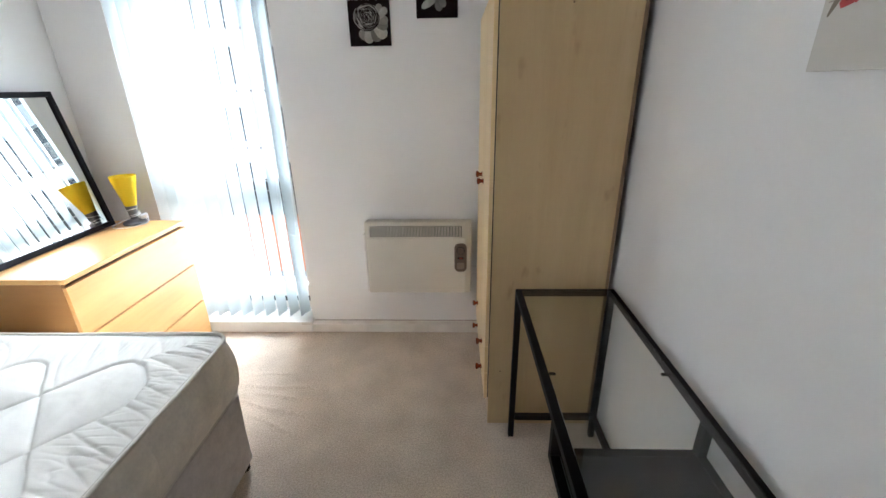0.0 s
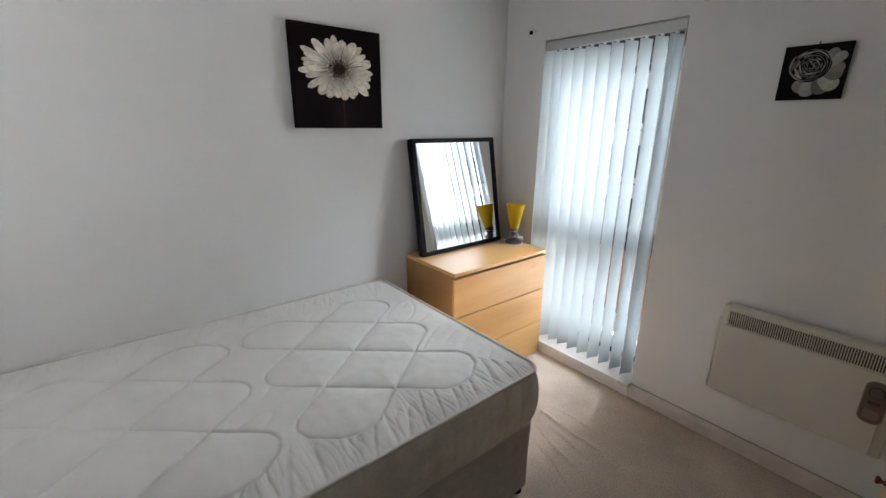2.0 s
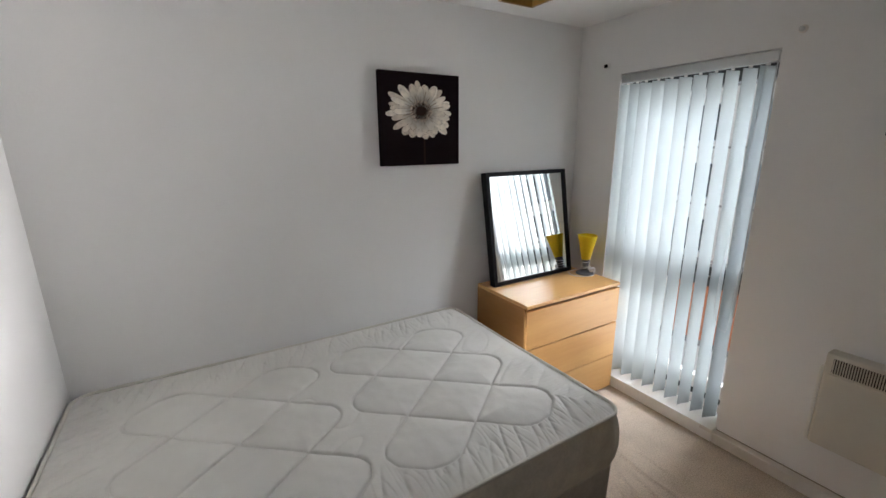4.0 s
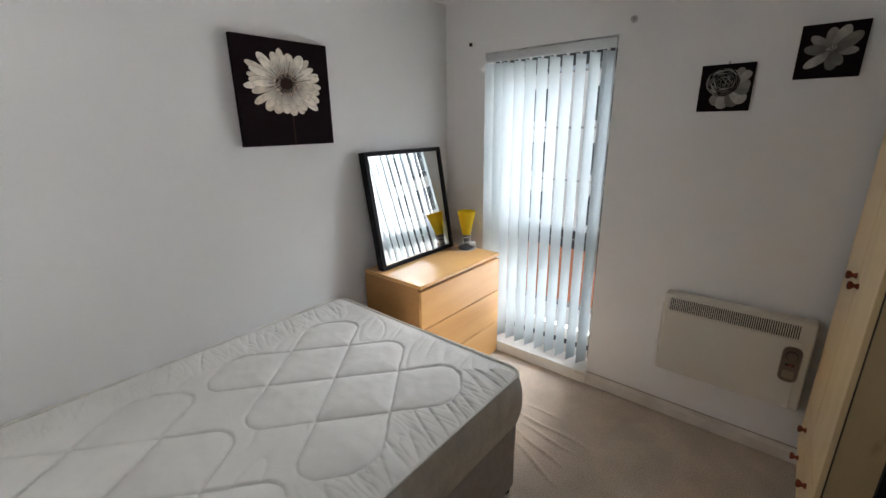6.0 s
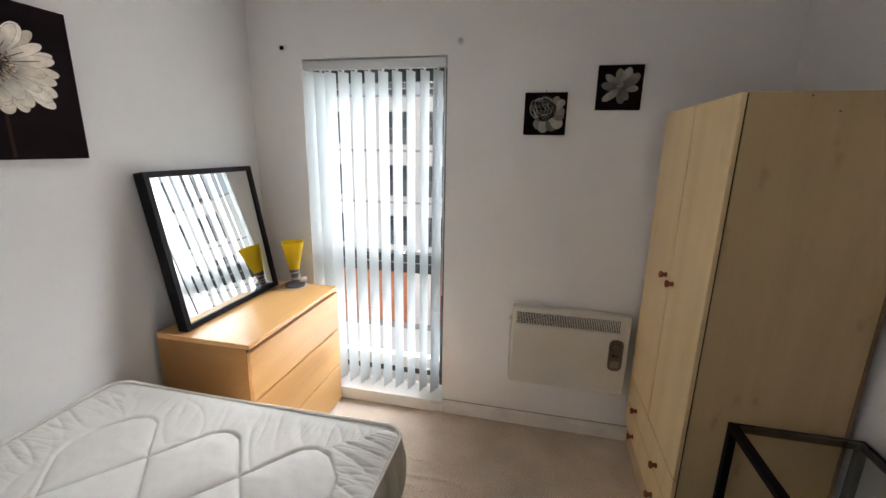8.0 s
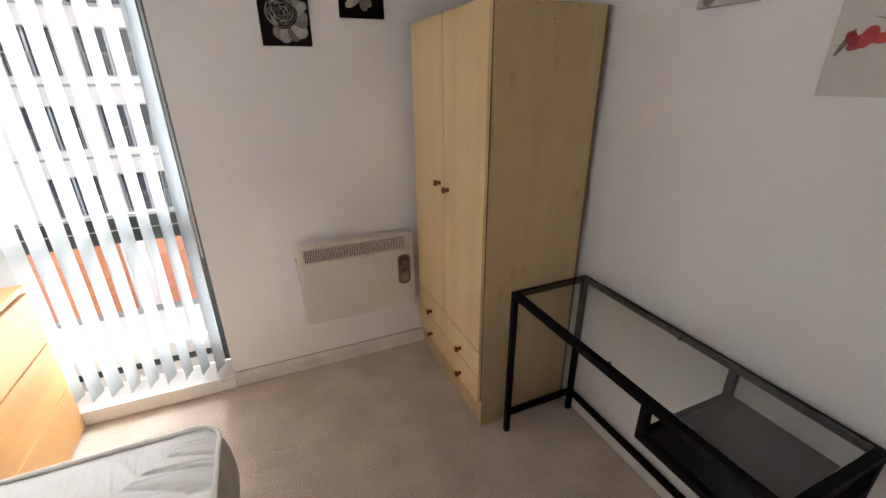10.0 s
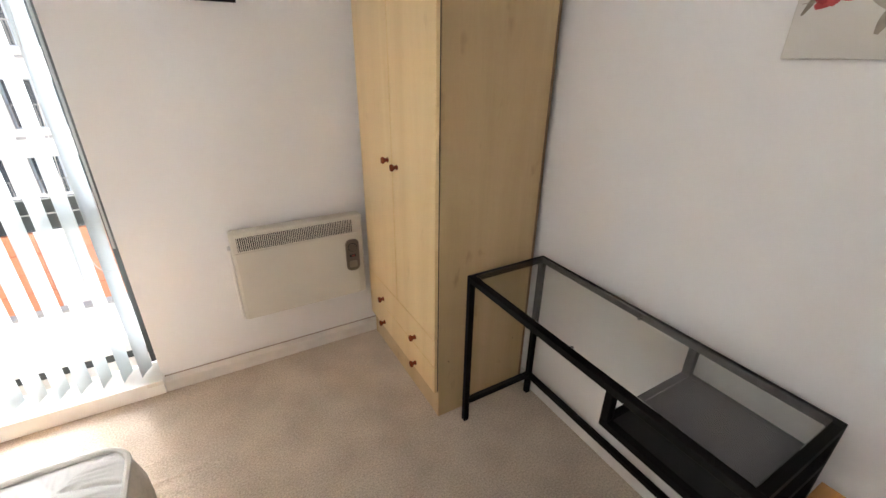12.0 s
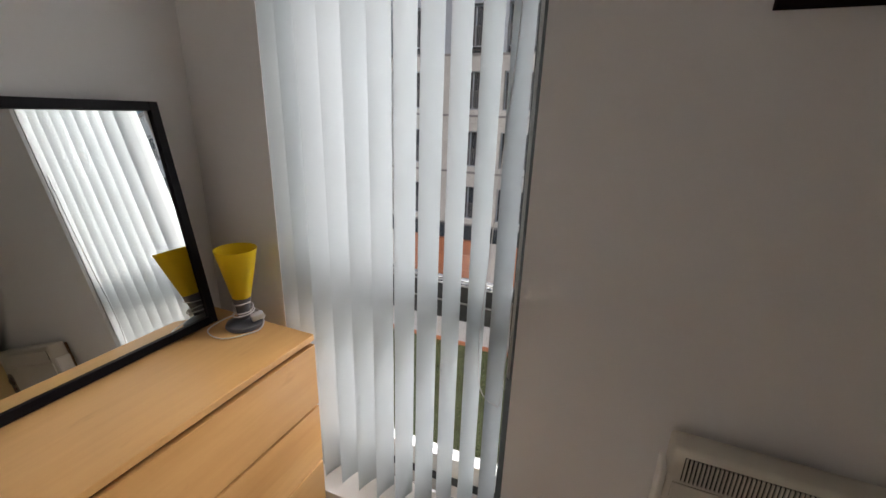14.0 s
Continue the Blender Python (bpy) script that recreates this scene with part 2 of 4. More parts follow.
def translucent(name, colour, through_colour, share, rough=0.6):
    m = node_mat(name, colour, rough, vary=0.03, spec=0.3)
    n, l = m.node_tree.nodes, m.node_tree.links
    t = n.new("ShaderNodeBsdfTranslucent")
    t.inputs[0].default_value = (*through_colour, 1)
    mx = n.new("ShaderNodeMixShader")
    mx.inputs[0].default_value = share
    l.new(n["Principled BSDF"].outputs[0], mx.inputs[1]), l.new(t.outputs[0], mx.inputs[2])
    l.new(mx.outputs[0], n["Material Output"].inputs[0])
    return m


M_SLAT = translucent("blind_fabric", (0.52, 0.55, 0.545), (0.60, 0.73, 0.80), 0.08)
M_YELLOW = translucent("yellow_shade_plastic", (0.80, 0.62, 0.02), (0.85, 0.62, 0.02), 0.35, 0.35)


# ---- building helpers ----
def box(bm, x0, x1, y0, y1, z0, z1, bevel=0.0, seg=2):
    r = bmesh.ops.create_cube(bm, size=1.0)
    vs = r["verts"]
    bmesh.ops.scale(bm, vec=(x1 - x0, y1 - y0, z1 - z0), verts=vs)
    bmesh.ops.translate(bm, vec=((x0 + x1) / 2, (y0 + y1) / 2, (z0 + z1) / 2), verts=vs)
    if bevel:
        es = list({e for v in vs for e in v.link_edges})
        bmesh.ops.bevel(bm, geom=es, offset=bevel, segments=seg, profile=0.5, affect="EDGES")
    return bm


def boxed(x0, x1, y0, y1, z0, z1, bevel=0.0, seg=2):
    return box(bmesh.new(), x0, x1, y0, y1, z0, z1, bevel, seg)


def lathe(profile, steps=32, bm=None, m=None):
    """Turns (radius, height) pairs round the z axis."""
    bm = bm or bmesh.new()
    rings = []
    for r, z in profile:
        rings.append([bm.verts.new((r * math.cos(2 * math.pi * i / steps), r * math.sin(2 * math.pi * i / steps), z)) for i in range(steps)])
    made = [v for ring in rings for v in ring]
    for a, b in zip(rings, rings[1:]):
        for i in range(steps):
            bm.faces.new((a[i], a[(i + 1) % steps], b[(i + 1) % steps], b[i]))
    bm.faces.new(list(reversed(rings[0])))
    bm.faces.new(rings[-1])
    if m:
        bmesh.ops.transform(bm, matrix=m, verts=made)
    return bm


def tube(points, radius, sides=8, closed=False, bm=None):
    """A tube of that radius along points."""
    bm = bm or bmesh.new()
    pts = [Vector(p) for p in points]
    n, rings, up = len(pts), [], Vector((0, 0, 1))
    for i, p in enumerate(pts):
        a = pts[(i - 1) % n] if closed or i else p
        b = pts[(i + 1) % n] if closed or i < n - 1 else p
        d = (b - a).normalized()
        side = d.cross(up)
        side = d.cross(Vector((1, 0, 0))) if side.length < 0.05 else side
        side.normalize()
        over = side.cross(d)
        rings.append([bm.verts.new(p + radius * (math.cos(2 * math.pi * k / sides) * side + math.sin(2 * math.pi * k / sides) * over)) for k in range(sides)])
    for i in range(n if closed else n - 1):
        a, b = rings[i], rings[(i + 1) % n]
        for k in range(sides):
            bm.faces.new((a[k], a[(k + 1) % sides], b[(k + 1) % sides], b[k]))
    if not closed:
        bm.faces.new(list(reversed(rings[0]))), bm.faces.new(rings[-1])
    return bm


def smooth_line(points, per=8):
    """Catmull-Rom through points."""
    p = [Vector(q) for q in points]
    p = [2 * p[0] - p[1]] + p + [2 * p[-1] - p[-2]]
    out = []
    for i in range(1, len(p) - 2):
        for k in range(per):
            t = k / per
            out.append(0.5 * (2 * p[i] + (p[i + 1] - p[i - 1]) * t + (2 * p[i - 1] - 5 * p[i] + 4 * p[i + 1] - p[i + 2]) * t * t + (3 * p[i] - p[i - 1] - 3 * p[i + 1] + p[i + 2]) * t ** 3))
    return out + [p[-2]]


def part(name, bm, material, parent=None, label="", smooth=False, at=None):
    me = bpy.data.meshes.new(name)
    bmesh.ops.recalc_face_normals(bm, faces=bm.faces)
    bm.to_mesh(me)
    bm.free()
    me.materials.append(material)
    if smooth:
        me.shade_smooth()
        me.set_sharp_from_angle(angle=radians(40))
    ob = new(name, me)
    if at:
        ob.matrix_basis = at
    ob.parent = parent
    if label:
        tagged(ob, label)
    return ob


def thing(name, label, category, m=None, group=""):
    ob = new(name)
    ob.matrix_basis = m or Matrix()
    return tagged(ob, label, category, group)


def structure(name, bm, material, label="", parent=None, smooth=False):
    return tagged(part(name, bm, material, parent, smooth=smooth), label, kind="structure")


# ---- room ----
WX, WY, CEIL = 2.768, -2.97, 2.42
OX0, OX1, OZ1 = 0.332, 1.178, 2.085

nx, ny = 400, 420
fv, ff = [], []
for j in range(ny + 1):
    for i in range(nx + 1):
        x, y = WX * i / nx, WY * j / ny
        h = 0.0
        for cy, slope, x0, x1, amp in ((-0.585, -0.03, 0.9, 1.46, 0.008), (-0.655, -0.10, 1.05, 1.42, 0.006), (-0.745, -0.30, 1.0, 1.40, 0.007), (-0.83, -0.42, 1.08, 1.42, 0.006), (-0.47, 0.05, 0.95, 1.25, 0.003)):
            if x0 < x < x1:
                w = math.sin(math.pi * (x - x0) / (x1 - x0)) ** 0.7
                d = (y - cy - slope * (x - 1.2) - 0.006 * math.sin(x * 19 + cy * 40)) / 0.012
                h += 1.05 * amp * w * math.exp(-d * d)
        h += 0.0015 * noise.noise(Vector((x * 3, y * 3, 0))) + 0.0014 * noise.noise(Vector((x * 11, y * 11, 4))) * max(0.0, noise.noise(Vector((x * 2.1, y * 2.1, 9))) + 0.2)
        fv.append((x, y, h if h > 0 else 0.0))
for j in range(ny):
    for i in range(nx):
        a = j * (nx + 1) + i
        ff.append((a, a + nx + 1, a + nx + 2, a + 1))
fm = bpy.data.meshes.new("floor")
fm.from_pydata(fv, [], ff)
fm.materials.append(M_CARPET)
fm.shade_smooth()
tagged(new("floor", fm), "worn beige cut-pile carpet, rucked by the bed", kind="structure")
structure("subfloor", boxed(-0.2, WX + 0.2, WY - 0.2, 0.3, -0.15, -0.004), M_PAVE)

bm = boxed(-0.25, OX0, 0, 0.32, 0, CEIL + 0.1)
box(bm, OX1, WX + 0.25, 0, 0.32, 0, CEIL + 0.1)
box(bm, OX0, OX1, 0, 0.32, OZ1, CEIL + 0.1)
structure("wall_north", bm, M_WALL, "matt white painted wall with a tall window")
structure("wall_west", boxed(-0.25, 0, WY - 0.25, 0, 0, CEIL + 0.1), M_WALL, "matt white painted wall beside the bed")
structure("wall_east", boxed(WX, WX + 0.25, WY - 0.25, 0, 0, CEIL + 0.1), M_WALL, "matt white painted wall behind the wardrobe")
structure("wall_south", boxed(0, WX, WY - 0.25, WY, 0, CEIL + 0.1), M_WALL, "matt white painted wall at the bed's end")
structure("ceiling", boxed(-0.05, WX + 0.05, WY - 0.05, 0.05, CEIL, CEIL + 0.08), M_CEIL, "plain white ceiling")
structure("window_sill", boxed(0.002, 1.186, -0.055, 0.118, 0.001, 0.08, 0.003), M_GLOSS, "low white gloss window sill")
structure("baseboard", boxed(1.188, WX - 0.001, -0.052, -0.001, 0.001, 0.063, 0.004), M_SKIRT, "boxed cream skirting, scuffed")
# Thin brown strip, painted in as the shadow line above the skirting.
structure("baseboard", boxed(1.188, WX - 0.001, -0.010, -0.001, 0.0635, 0.0665, 0.001), M_GAP_SHADOW, "dark strip painted as gap shadow along the skirting")
structure("baseboard", boxed(WX - 0.015, WX - 0.001, WY + 0.002, -0.054, 0.001, 0.075, 0.003), M_GLOSS, "white skirting board")
structure("baseboard", boxed(0.016, WX - 0.016, WY + 0.001, WY + 0.015, 0.001, 0.075, 0.003), M_GLOSS, "white skirting board")
structure("trim", boxed(1.12, 1.186, -0.0575, -0.0555, 0.058, 0.078), M_SKIRT, "chipped sill corner")

# ---- window ----
win = tagged(new("window_1"), "tall dark-framed window with a transom", kind="structure")
FY0, FY1 = 0.12, 0.175
part("window_frame", boxed(OX0 + 0.001, OX0 + 0.045, FY0, FY1, 0.081, OZ1 - 0.001, 0.003), M_WFRAME, win)
part("window_frame", boxed(OX1 - 0.045, OX1 - 0.001, FY0, FY1, 0.081, OZ1 - 0.001, 0.003), M_WFRAME, win)
part("window_frame", boxed(OX0 + 0.046, OX1 - 0.046, FY0, FY1, OZ1 - 0.11, OZ1 - 0.001, 0.003), M_WFRAME, win)
part("window_frame", boxed(OX0 + 0.046, OX1 - 0.046, FY0, FY1, 0.140, 0.176, 0.003), M_WFRAME, win)
part("transom", boxed(OX0 + 0.046, OX1 - 0.046, FY0, FY1, 0.842, 0.975, 0.003), M_WFRAME, win)
for z in (0.982, 0.966, 0.905):
    part("glazing_bead", boxed(OX0 + 0.046, OX1 - 0.046, FY0 - 0.005, FY0 - 0.001, z, z + 0.005), M_ALU, win, "thin pale glazing bead")
part("bottom_rail", boxed(OX0 + 0.046, OX1 - 0.046, FY0 + 0.002, FY1, 0.177, 0.262, 0.003), M_GLOSS, win, "white lower rail")
part("bottom_rail", boxed(OX0 + 0.046, OX1 - 0.046, FY0 + 0.002, FY1, 0.081, 0.139, 0.003), M_GLOSS, win, "white lower rail")
for z0, z1 in ((0.264, 0.840), (0.984, OZ1 - 0.112)):
    p = part("pane", boxed(OX0 + 0.046, OX1 - 0.046, 0.145, 0.149, z0, z1), M_GLASS, win, "clear glass pane")
    p.visible_shadow = False

# ---- vertical blind ----
blind = thing("vertical_blind", "white fabric vertical blind, half-open, in the window", "blind")
bm = boxed(OX0 + 0.004, OX1 - 0.008, 0.006, 0.050, 2.030, 2.078, 0.003)
part("headrail", bm, M_ALU, blind, "grey aluminium headrail")
SLAT_Z0, SLAT_Z1 = 0.094, 2.018


def slat_mesh():
    bm = bmesh.new()
    rows = [SLAT_Z0, 0.12, 0.6, 1.2, 1.8, SLAT_Z1]
    grid = []
    for z in rows:
        grid.append([bm.verts.new((0.0445 * s, 0.004 * (1 - s * s), z)) for s in [-1 + i / 4 for i in range(9)]])
    for a, b in zip(grid, grid[1:]):
        for i in range(8):
            bm.faces.new((a[i], a[i + 1], b[i + 1], b[i]))
    return bm


first = None
slats = [(0.3685, 36), (0.434, 52)] + [(0.492 + 0.0795 * i, 72 + 2 * math.sin(i * 2.3)) for i in range(8)] + [(1.123, 66)]
for x, turn in slats:
    if first is None:
        first = part("slat", slat_mesh(), M_SLAT, blind, "hanging white fabric slat", smooth=True)
        part("slat_hanger", boxed(-0.008, 0.008, -0.002, 0.006, SLAT_Z1 + 0.001, SLAT_Z1 + 0.014, 0.001), M_GLOSS, first)
        first.matrix_basis = pose(x, 0.028, 0, 0, 0, turn)
    else:
        copy_thing(first, pose(x, 0.028, 0, 0, 0, turn))
part("chain", tube([(1.166, 0.012, z) for z in (0.75, 1.2, 1.6, 2.03)], 0.0022), M_ALU, blind, "beaded control chain")
part("chain", tube([(1.160, 0.020, z) for z in (0.75, 1.2, 1.6, 2.03)], 0.0022), M_ALU, blind, "beaded control chain")
part("cord", tube(smooth_line([(1.12, 0.008, 2.03), (1.118, 0.004, 1.7), (1.105, -0.002, 1.45), (1.085, -0.004, 1.1), (1.072, 0.0, 0.86), (1.085, 0.0, 0.70), (1.13, 0.002, 0.655), (1.15, 0.002, 0.69), (1.158, 0.004, 1.0)]), 0.0014), M_CABLE, blind, "thin looped cord")

# ---- bed ----
BX0, BX1, BY0, BY1 = 0.012, 1.280, -2.955, -1.052
ZT = 0.628


def rim(x0, x1, y0, y1, r, per=10, step=0.02):
    """Points round a rectangle with round corners."""
    out = []
    corners = ((x1 - r, y1 - r, 0), (x0 + r, y1 - r, 90), (x0 + r, y0 + r, 180), (x1 - r, y0 + r, 270))
    for k, (cx, cy, a0) in enumerate(corners):
        for i in range(per + 1):
            a = radians(a0 + 90 * i / per)
            out.append((cx + r * math.cos(a), cy + r * math.sin(a)))
        nx_, ny_, b0 = corners[(k + 1) % 4]
        a = radians(b0)
        ex, ey = nx_ + r * math.cos(a), ny_ + r * math.sin(a)
        sx, sy = out[-1]
        n = max(1, int(math.hypot(ex - sx, ey - sy) / step))
        for i in range(1, n):
            out.append((sx + (ex - sx) * i / n, sy + (ey - sy) * i / n))
    return out


QUILT = []
for yc_ in (-1.59, -2.383):
    for cu_ in (-2, 0, 2):
        for cv_ in (-1, 1):
            QUILT.append((yc_, cu_, cv_))
    QUILT += [(yc_, -1, 0), (yc_, 1, 0)]


def quilt_distance(x, y):
    """Under 1 inside a stitched diamond, over 1 outside all."""
    best = 9.0
    for yc, cu, cv in QUILT:
        u, v = (x - 0.69) / 0.169 - cu, (y - yc) / 0.207 - cv
        a, b = u + v, u - v
        if abs(a) > 3.2 or abs(b) > 3.2:
            continue
        r = (abs(a) ** 26 + abs(b) ** 26) ** (1 / 26)
        outward = (max(0.0, v * cv) if cv else 0.0) + (max(0.0, u * cu / 2) if abs(cu) == 2 else 0.0)
        m_ = min(1.0, outward * 1.1)
        r = r * (1 - m_) + max(r, math.hypot(a, b) / 1.06) * m_
        best = min(best, r)
    return best


def crease(x, y, s):
    """0 in sharp creases, up to 1 between them."""
    return min(1.0, abs(noise.noise(Vector((x, y, s)))) * 4.5) ** 0.55


def mattress_z(x, y):
    e = min(x - BX0, BX1 - x, y - BY0, BY1 - y)
    edge = min(1.0, max(0.0, e / 0.07))
    edge = edge * (2 - edge)
    r = quilt_distance(x, y)
    if r < 1:
        h = 0.014 * (1 - r ** 3) + 0.0065 * (1 - math.exp(-(1 - r) / 0.025)) + 0.0014 * noise.noise(Vector((x * 22, y * 22, 7)))
    else:
        k = min(1.0, (r - 1) / 0.09)
        near_x = min(x - BX0, BX1 - x) < min(y - BY0, BY1 - y) * 1.15 + 0.03
        along, across = (y, x) if near_x else (x, y)
        w = min(1.0, max(0.0, (0.24 - e) / 0.12)) * (1.0 if near_x or y < -2 else 0.3) * (0.75 + 0.25 * min(1.0, max(0.0, (x - 0.8) / 0.25)))
        fold = (crease(along * 17 + across * 6, across * 3.0, 1.7) - 0.6) * 0.0115 + (crease(along * 40, across * 7, 5.1) - 0.6) * 0.0045
        h = 0.0085 * k * (2 - k) + k * (fold * w + 0.004 * (1 - w) * (crease(x * 9 + y * 6, y * 5, 9.4) - 0.5))
    return ZT + 0.004 + h * (0.12 + 0.88 * edge)


bed_mattress = thing("mattress", "bare off-white quilted mattress lying on a fabric divan base", "mattress")
gx, gy = 400, 600
mv, mf = [], []
R = 0.07
for j in range(gy + 1):
    for i in range(gx + 1):
        x, y = BX0 + (BX1 - BX0) * i / gx, BY0 + (BY1 - BY0) * j / gy
        cx = min(max(x, BX0 + R), BX1 - R)
        cy = min(max(y, BY0 + R), BY1 - R)
        dx, dy = x - cx, y - cy
        if dx and dy:
            m_ = max(abs(dx), abs(dy))
            k = m_ / math.hypot(dx, dy)
            x, y = cx + dx * k, cy + dy * k
        mv.append((x, y, mattress_z(x, y)))
for j in range(gy):
    for i in range(gx):
        a = j * (gx + 1) + i
        mf.append((a, a + 1, a + gx + 2, a + gx + 1))
me = bpy.data.meshes.new("quilted_top")
me.from_pydata(mv, [], mf)
me.materials.append(M_TICK)
me.shade_smooth()
top = new("quilted_top", me)
top.parent = bed_mattress
edge = rim(BX0, BX1, BY0, BY1, R, 14, 0.008)
bm = bmesh.new()
rings = []
for k, (z, out) in enumerate(((ZT, 0.0), (0.60, 0.010), (0.55, 0.020), (0.49, 0.022), (0.44, 0.016), (0.405, 0.0))):
    ring = []
    for i, (x, y) in enumerate(edge):
        cx, cy = min(max(x, BX0 + R), BX1 - R), min(max(y, BY0 + R), BY1 - R)
        d = Vector((x - cx, y - cy, 0)).normalized()
        s = x if abs(d.y) > abs(d.x) else y
        rib = abs(math.sin(s * math.pi / 0.085)) ** 0.2
        o = (out * 0.55 + 0.013 * rib * math.sin(math.pi * k / 5)) * (0.2 if d.x < -0.5 or d.y < -0.5 else 1)
        ring.append(bm.verts.new((x + d.x * o, y + d.y * o, z)))
    rings.append(ring)
for a, b in zip(rings, rings[1:]):
    for i in range(len(a)):
        bm.faces.new((a[i], a[(i + 1) % len(a)], b[(i + 1) % len(a)], b[i]))
bm.faces.new(rings[-1])
part("border", bm, M_TICKSIDE, bed_mattress, "beige patterned mattress border", smooth=True)
part("piping", tube([(x, y, ZT + 0.009 + 0.003 * math.sin(5 * x + 4 * y)) for x, y in edge], 0.0075, 8, True), M_PIPE, bed_mattress, "grey-white edge piping", smooth=True)
part("piping", tube([(x, y, 0.409) for x, y in edge], 0.006, 6, True), M_PIPE, bed_mattress, "grey-white edge piping", smooth=True)

divan = thing("divan_base", "grey-beige fabric divan base on black castors under the mattress", "bed base")
bm = bmesh.new()
e2 = rim(0.02, 1.272, -2.95, -1.070, 0.025, 5, 0.04)
rings = []
for z in (0.05, 0.06, 0.12, 0.20, 0.28, 0.36, 0.385, 0.396):
    inset = 0.012 if z in (0.05, 0.396) else 0.0
    ring = []
    for x, y in e2:
        w = 0.003 * noise.noise(Vector((x * 6, y * 6, z * 6)))
        cx, cy = min(max(x, 0.12), 1.16), min(max(y, -2.85), -1.18)
        d = Vector((x - cx, y - cy, 0)).normalized()
        ring.append(bm.verts.new((x - d.x * (inset + w), y - d.y * (inset + w), z)))
    rings.append(ring)
for a, b in zip(rings, rings[1:]):
    for i in range(len(a)):
        bm.faces.new((a[i], a[(i + 1) % len(a)], b[(i + 1) % len(a)], b[i]))
bm.faces.new(rings[-1]), bm.faces.new(list(reversed(rings[0])))
part("fabric_box", bm, M_DIVAN, divan, "grey-beige woven fabric sides", smooth=True)
for x in (0.10, 1.235):
    for y in (-2.86, -1.105):
        part("castor", lathe([(0.012, 0.012), (0.024, 0.014), (0.024, 0.034), (0.012, 0.036), (0.008, 0.055)], 14), M_METAL, divan, "black castor", True, pose(x, y, 0))


# ---- drawer chests ----
def drawer_chest(name, label, group, m, width, depth, height, drawers, wood, wood_side):
    """Front towards +x, back at x = 0, centred on y = 0."""
    c = thing(name, label, "chest of drawers", m, group)
    h, t, f = width / 2, 0.018, 0.018
    part("top", boxed(0, depth, -h, h, height - 0.022, height, 0.002), wood, c)
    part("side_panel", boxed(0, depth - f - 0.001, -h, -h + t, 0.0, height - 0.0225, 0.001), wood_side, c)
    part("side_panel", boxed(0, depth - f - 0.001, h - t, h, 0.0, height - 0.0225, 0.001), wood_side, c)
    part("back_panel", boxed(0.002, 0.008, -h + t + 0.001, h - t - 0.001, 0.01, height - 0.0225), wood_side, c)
    part("carcass_front", boxed(depth - f - 0.03, depth - f - 0.022, -h + t + 0.001, h - t - 0.001, 0.03, height - 0.0225), M_EDGE, c)
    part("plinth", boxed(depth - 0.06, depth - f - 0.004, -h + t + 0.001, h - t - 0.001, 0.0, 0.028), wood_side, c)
    z1, gap = height - 0.022 - 0.016, 0.009
    each = (z1 - 0.018 - gap * (drawers - 1)) / drawers
    for i in range(drawers):
        d = part("drawer", boxed(depth - f, depth, -h, h, z1 - each, z1, 0.0015), wood, c)
        part("drawer_lip", boxed(depth - f - 0.02, depth - f - 0.0005, -h + t + 0.004, h - t - 0.004, z1 - 0.022, z1 - 0.004), wood_side, d)
        z1 -= each + gap
    return c


drawer_chest("chest_of_drawers", "birch-veneer chest with three handleless drawers beside the bed", "drawer chests", pose(0.045, -0.477, 0), 0.806, 0.48, 0.78, 3, M_BIRCH, M_BIRCH_SHADED)
drawer_chest("bedside_chest", "low orange-oak chest with two drawers beside the glass table", "drawer chests", pose(2.752, -2.120, 0, 0, 0, 180), 0.40, 0.502, 0.55, 2, M_OAK, M_OAK)

# ---- leaning mirror ----
mm = pose(0.179, -0.495, 0.7835) @ pose(0, 0, 0, 0, 0, 0.5) @ pose(0, 0, 0, 0, -9.6, 0)
mir = thing("mirror", "square black-framed mirror leaning on the wall on the chest", "mirror", mm)
W2, H2, B, D = 0.346, 0.722, 0.026, 0.052
part("frame", boxed(-D, 0, -W2, -W2 + B, 0, H2, 0.0015), M_MFRAME, mir)
part("frame", boxed(-D, 0, W2 - B, W2, 0, H2, 0.0015), M_MFRAME, mir)
part("frame", boxed(-D, 0, -W2 + B + 0.0005, W2 - B - 0.0005, 0, B, 0.0015), M_MFRAME, mir)
part("frame", boxed(-D, 0, -W2 + B + 0.0005, W2 - B - 0.0005, H2 - B, H2, 0.0015), M_MFRAME, mir)
part("mirror_glass", boxed(-0.016, -0.010, -W2 + B - 0.004 + 0.005, W2 - B - 0.001, B + 0.001, H2 - B - 0.001), M_MIRROR, mir, "silvered mirror glass")
part("back_board", boxed(-D + 0.002, -0.018, -W2 + B + 0.001, W2 - B - 0.001, B + 0.001, H2 - B - 0.001), M_DARK, mir)

# ---- small lamp ----
lamp = thing("table_lamp", "small yellow cone-shaded lamp, cable wound round it, on the chest", "lamp", pose(0.276, -0.126, 0.7805) @ Matrix.Scale(0.90, 4))
part("shade", lathe([(0.033, 0.118), (0.072, 0.305), (0.0702, 0.305), (0.031, 0.120)], 36), M_YELLOW, lamp, "translucent yellow cone shade", True)
part("stem", lathe([(0.018, 0.020), (0.022, 0.045), (0.024, 0.075), (0.031, 0.100), (0.033, 0.117)], 28), M_BASE, lamp, "grey tapered stem", True)
part("foot", lathe([(0.066, 0.0), (0.068, 0.004), (0.064, 0.014), (0.040, 0.026), (0.018, 0.032)], 32), M_BASE, lamp, "grey round foot", True)
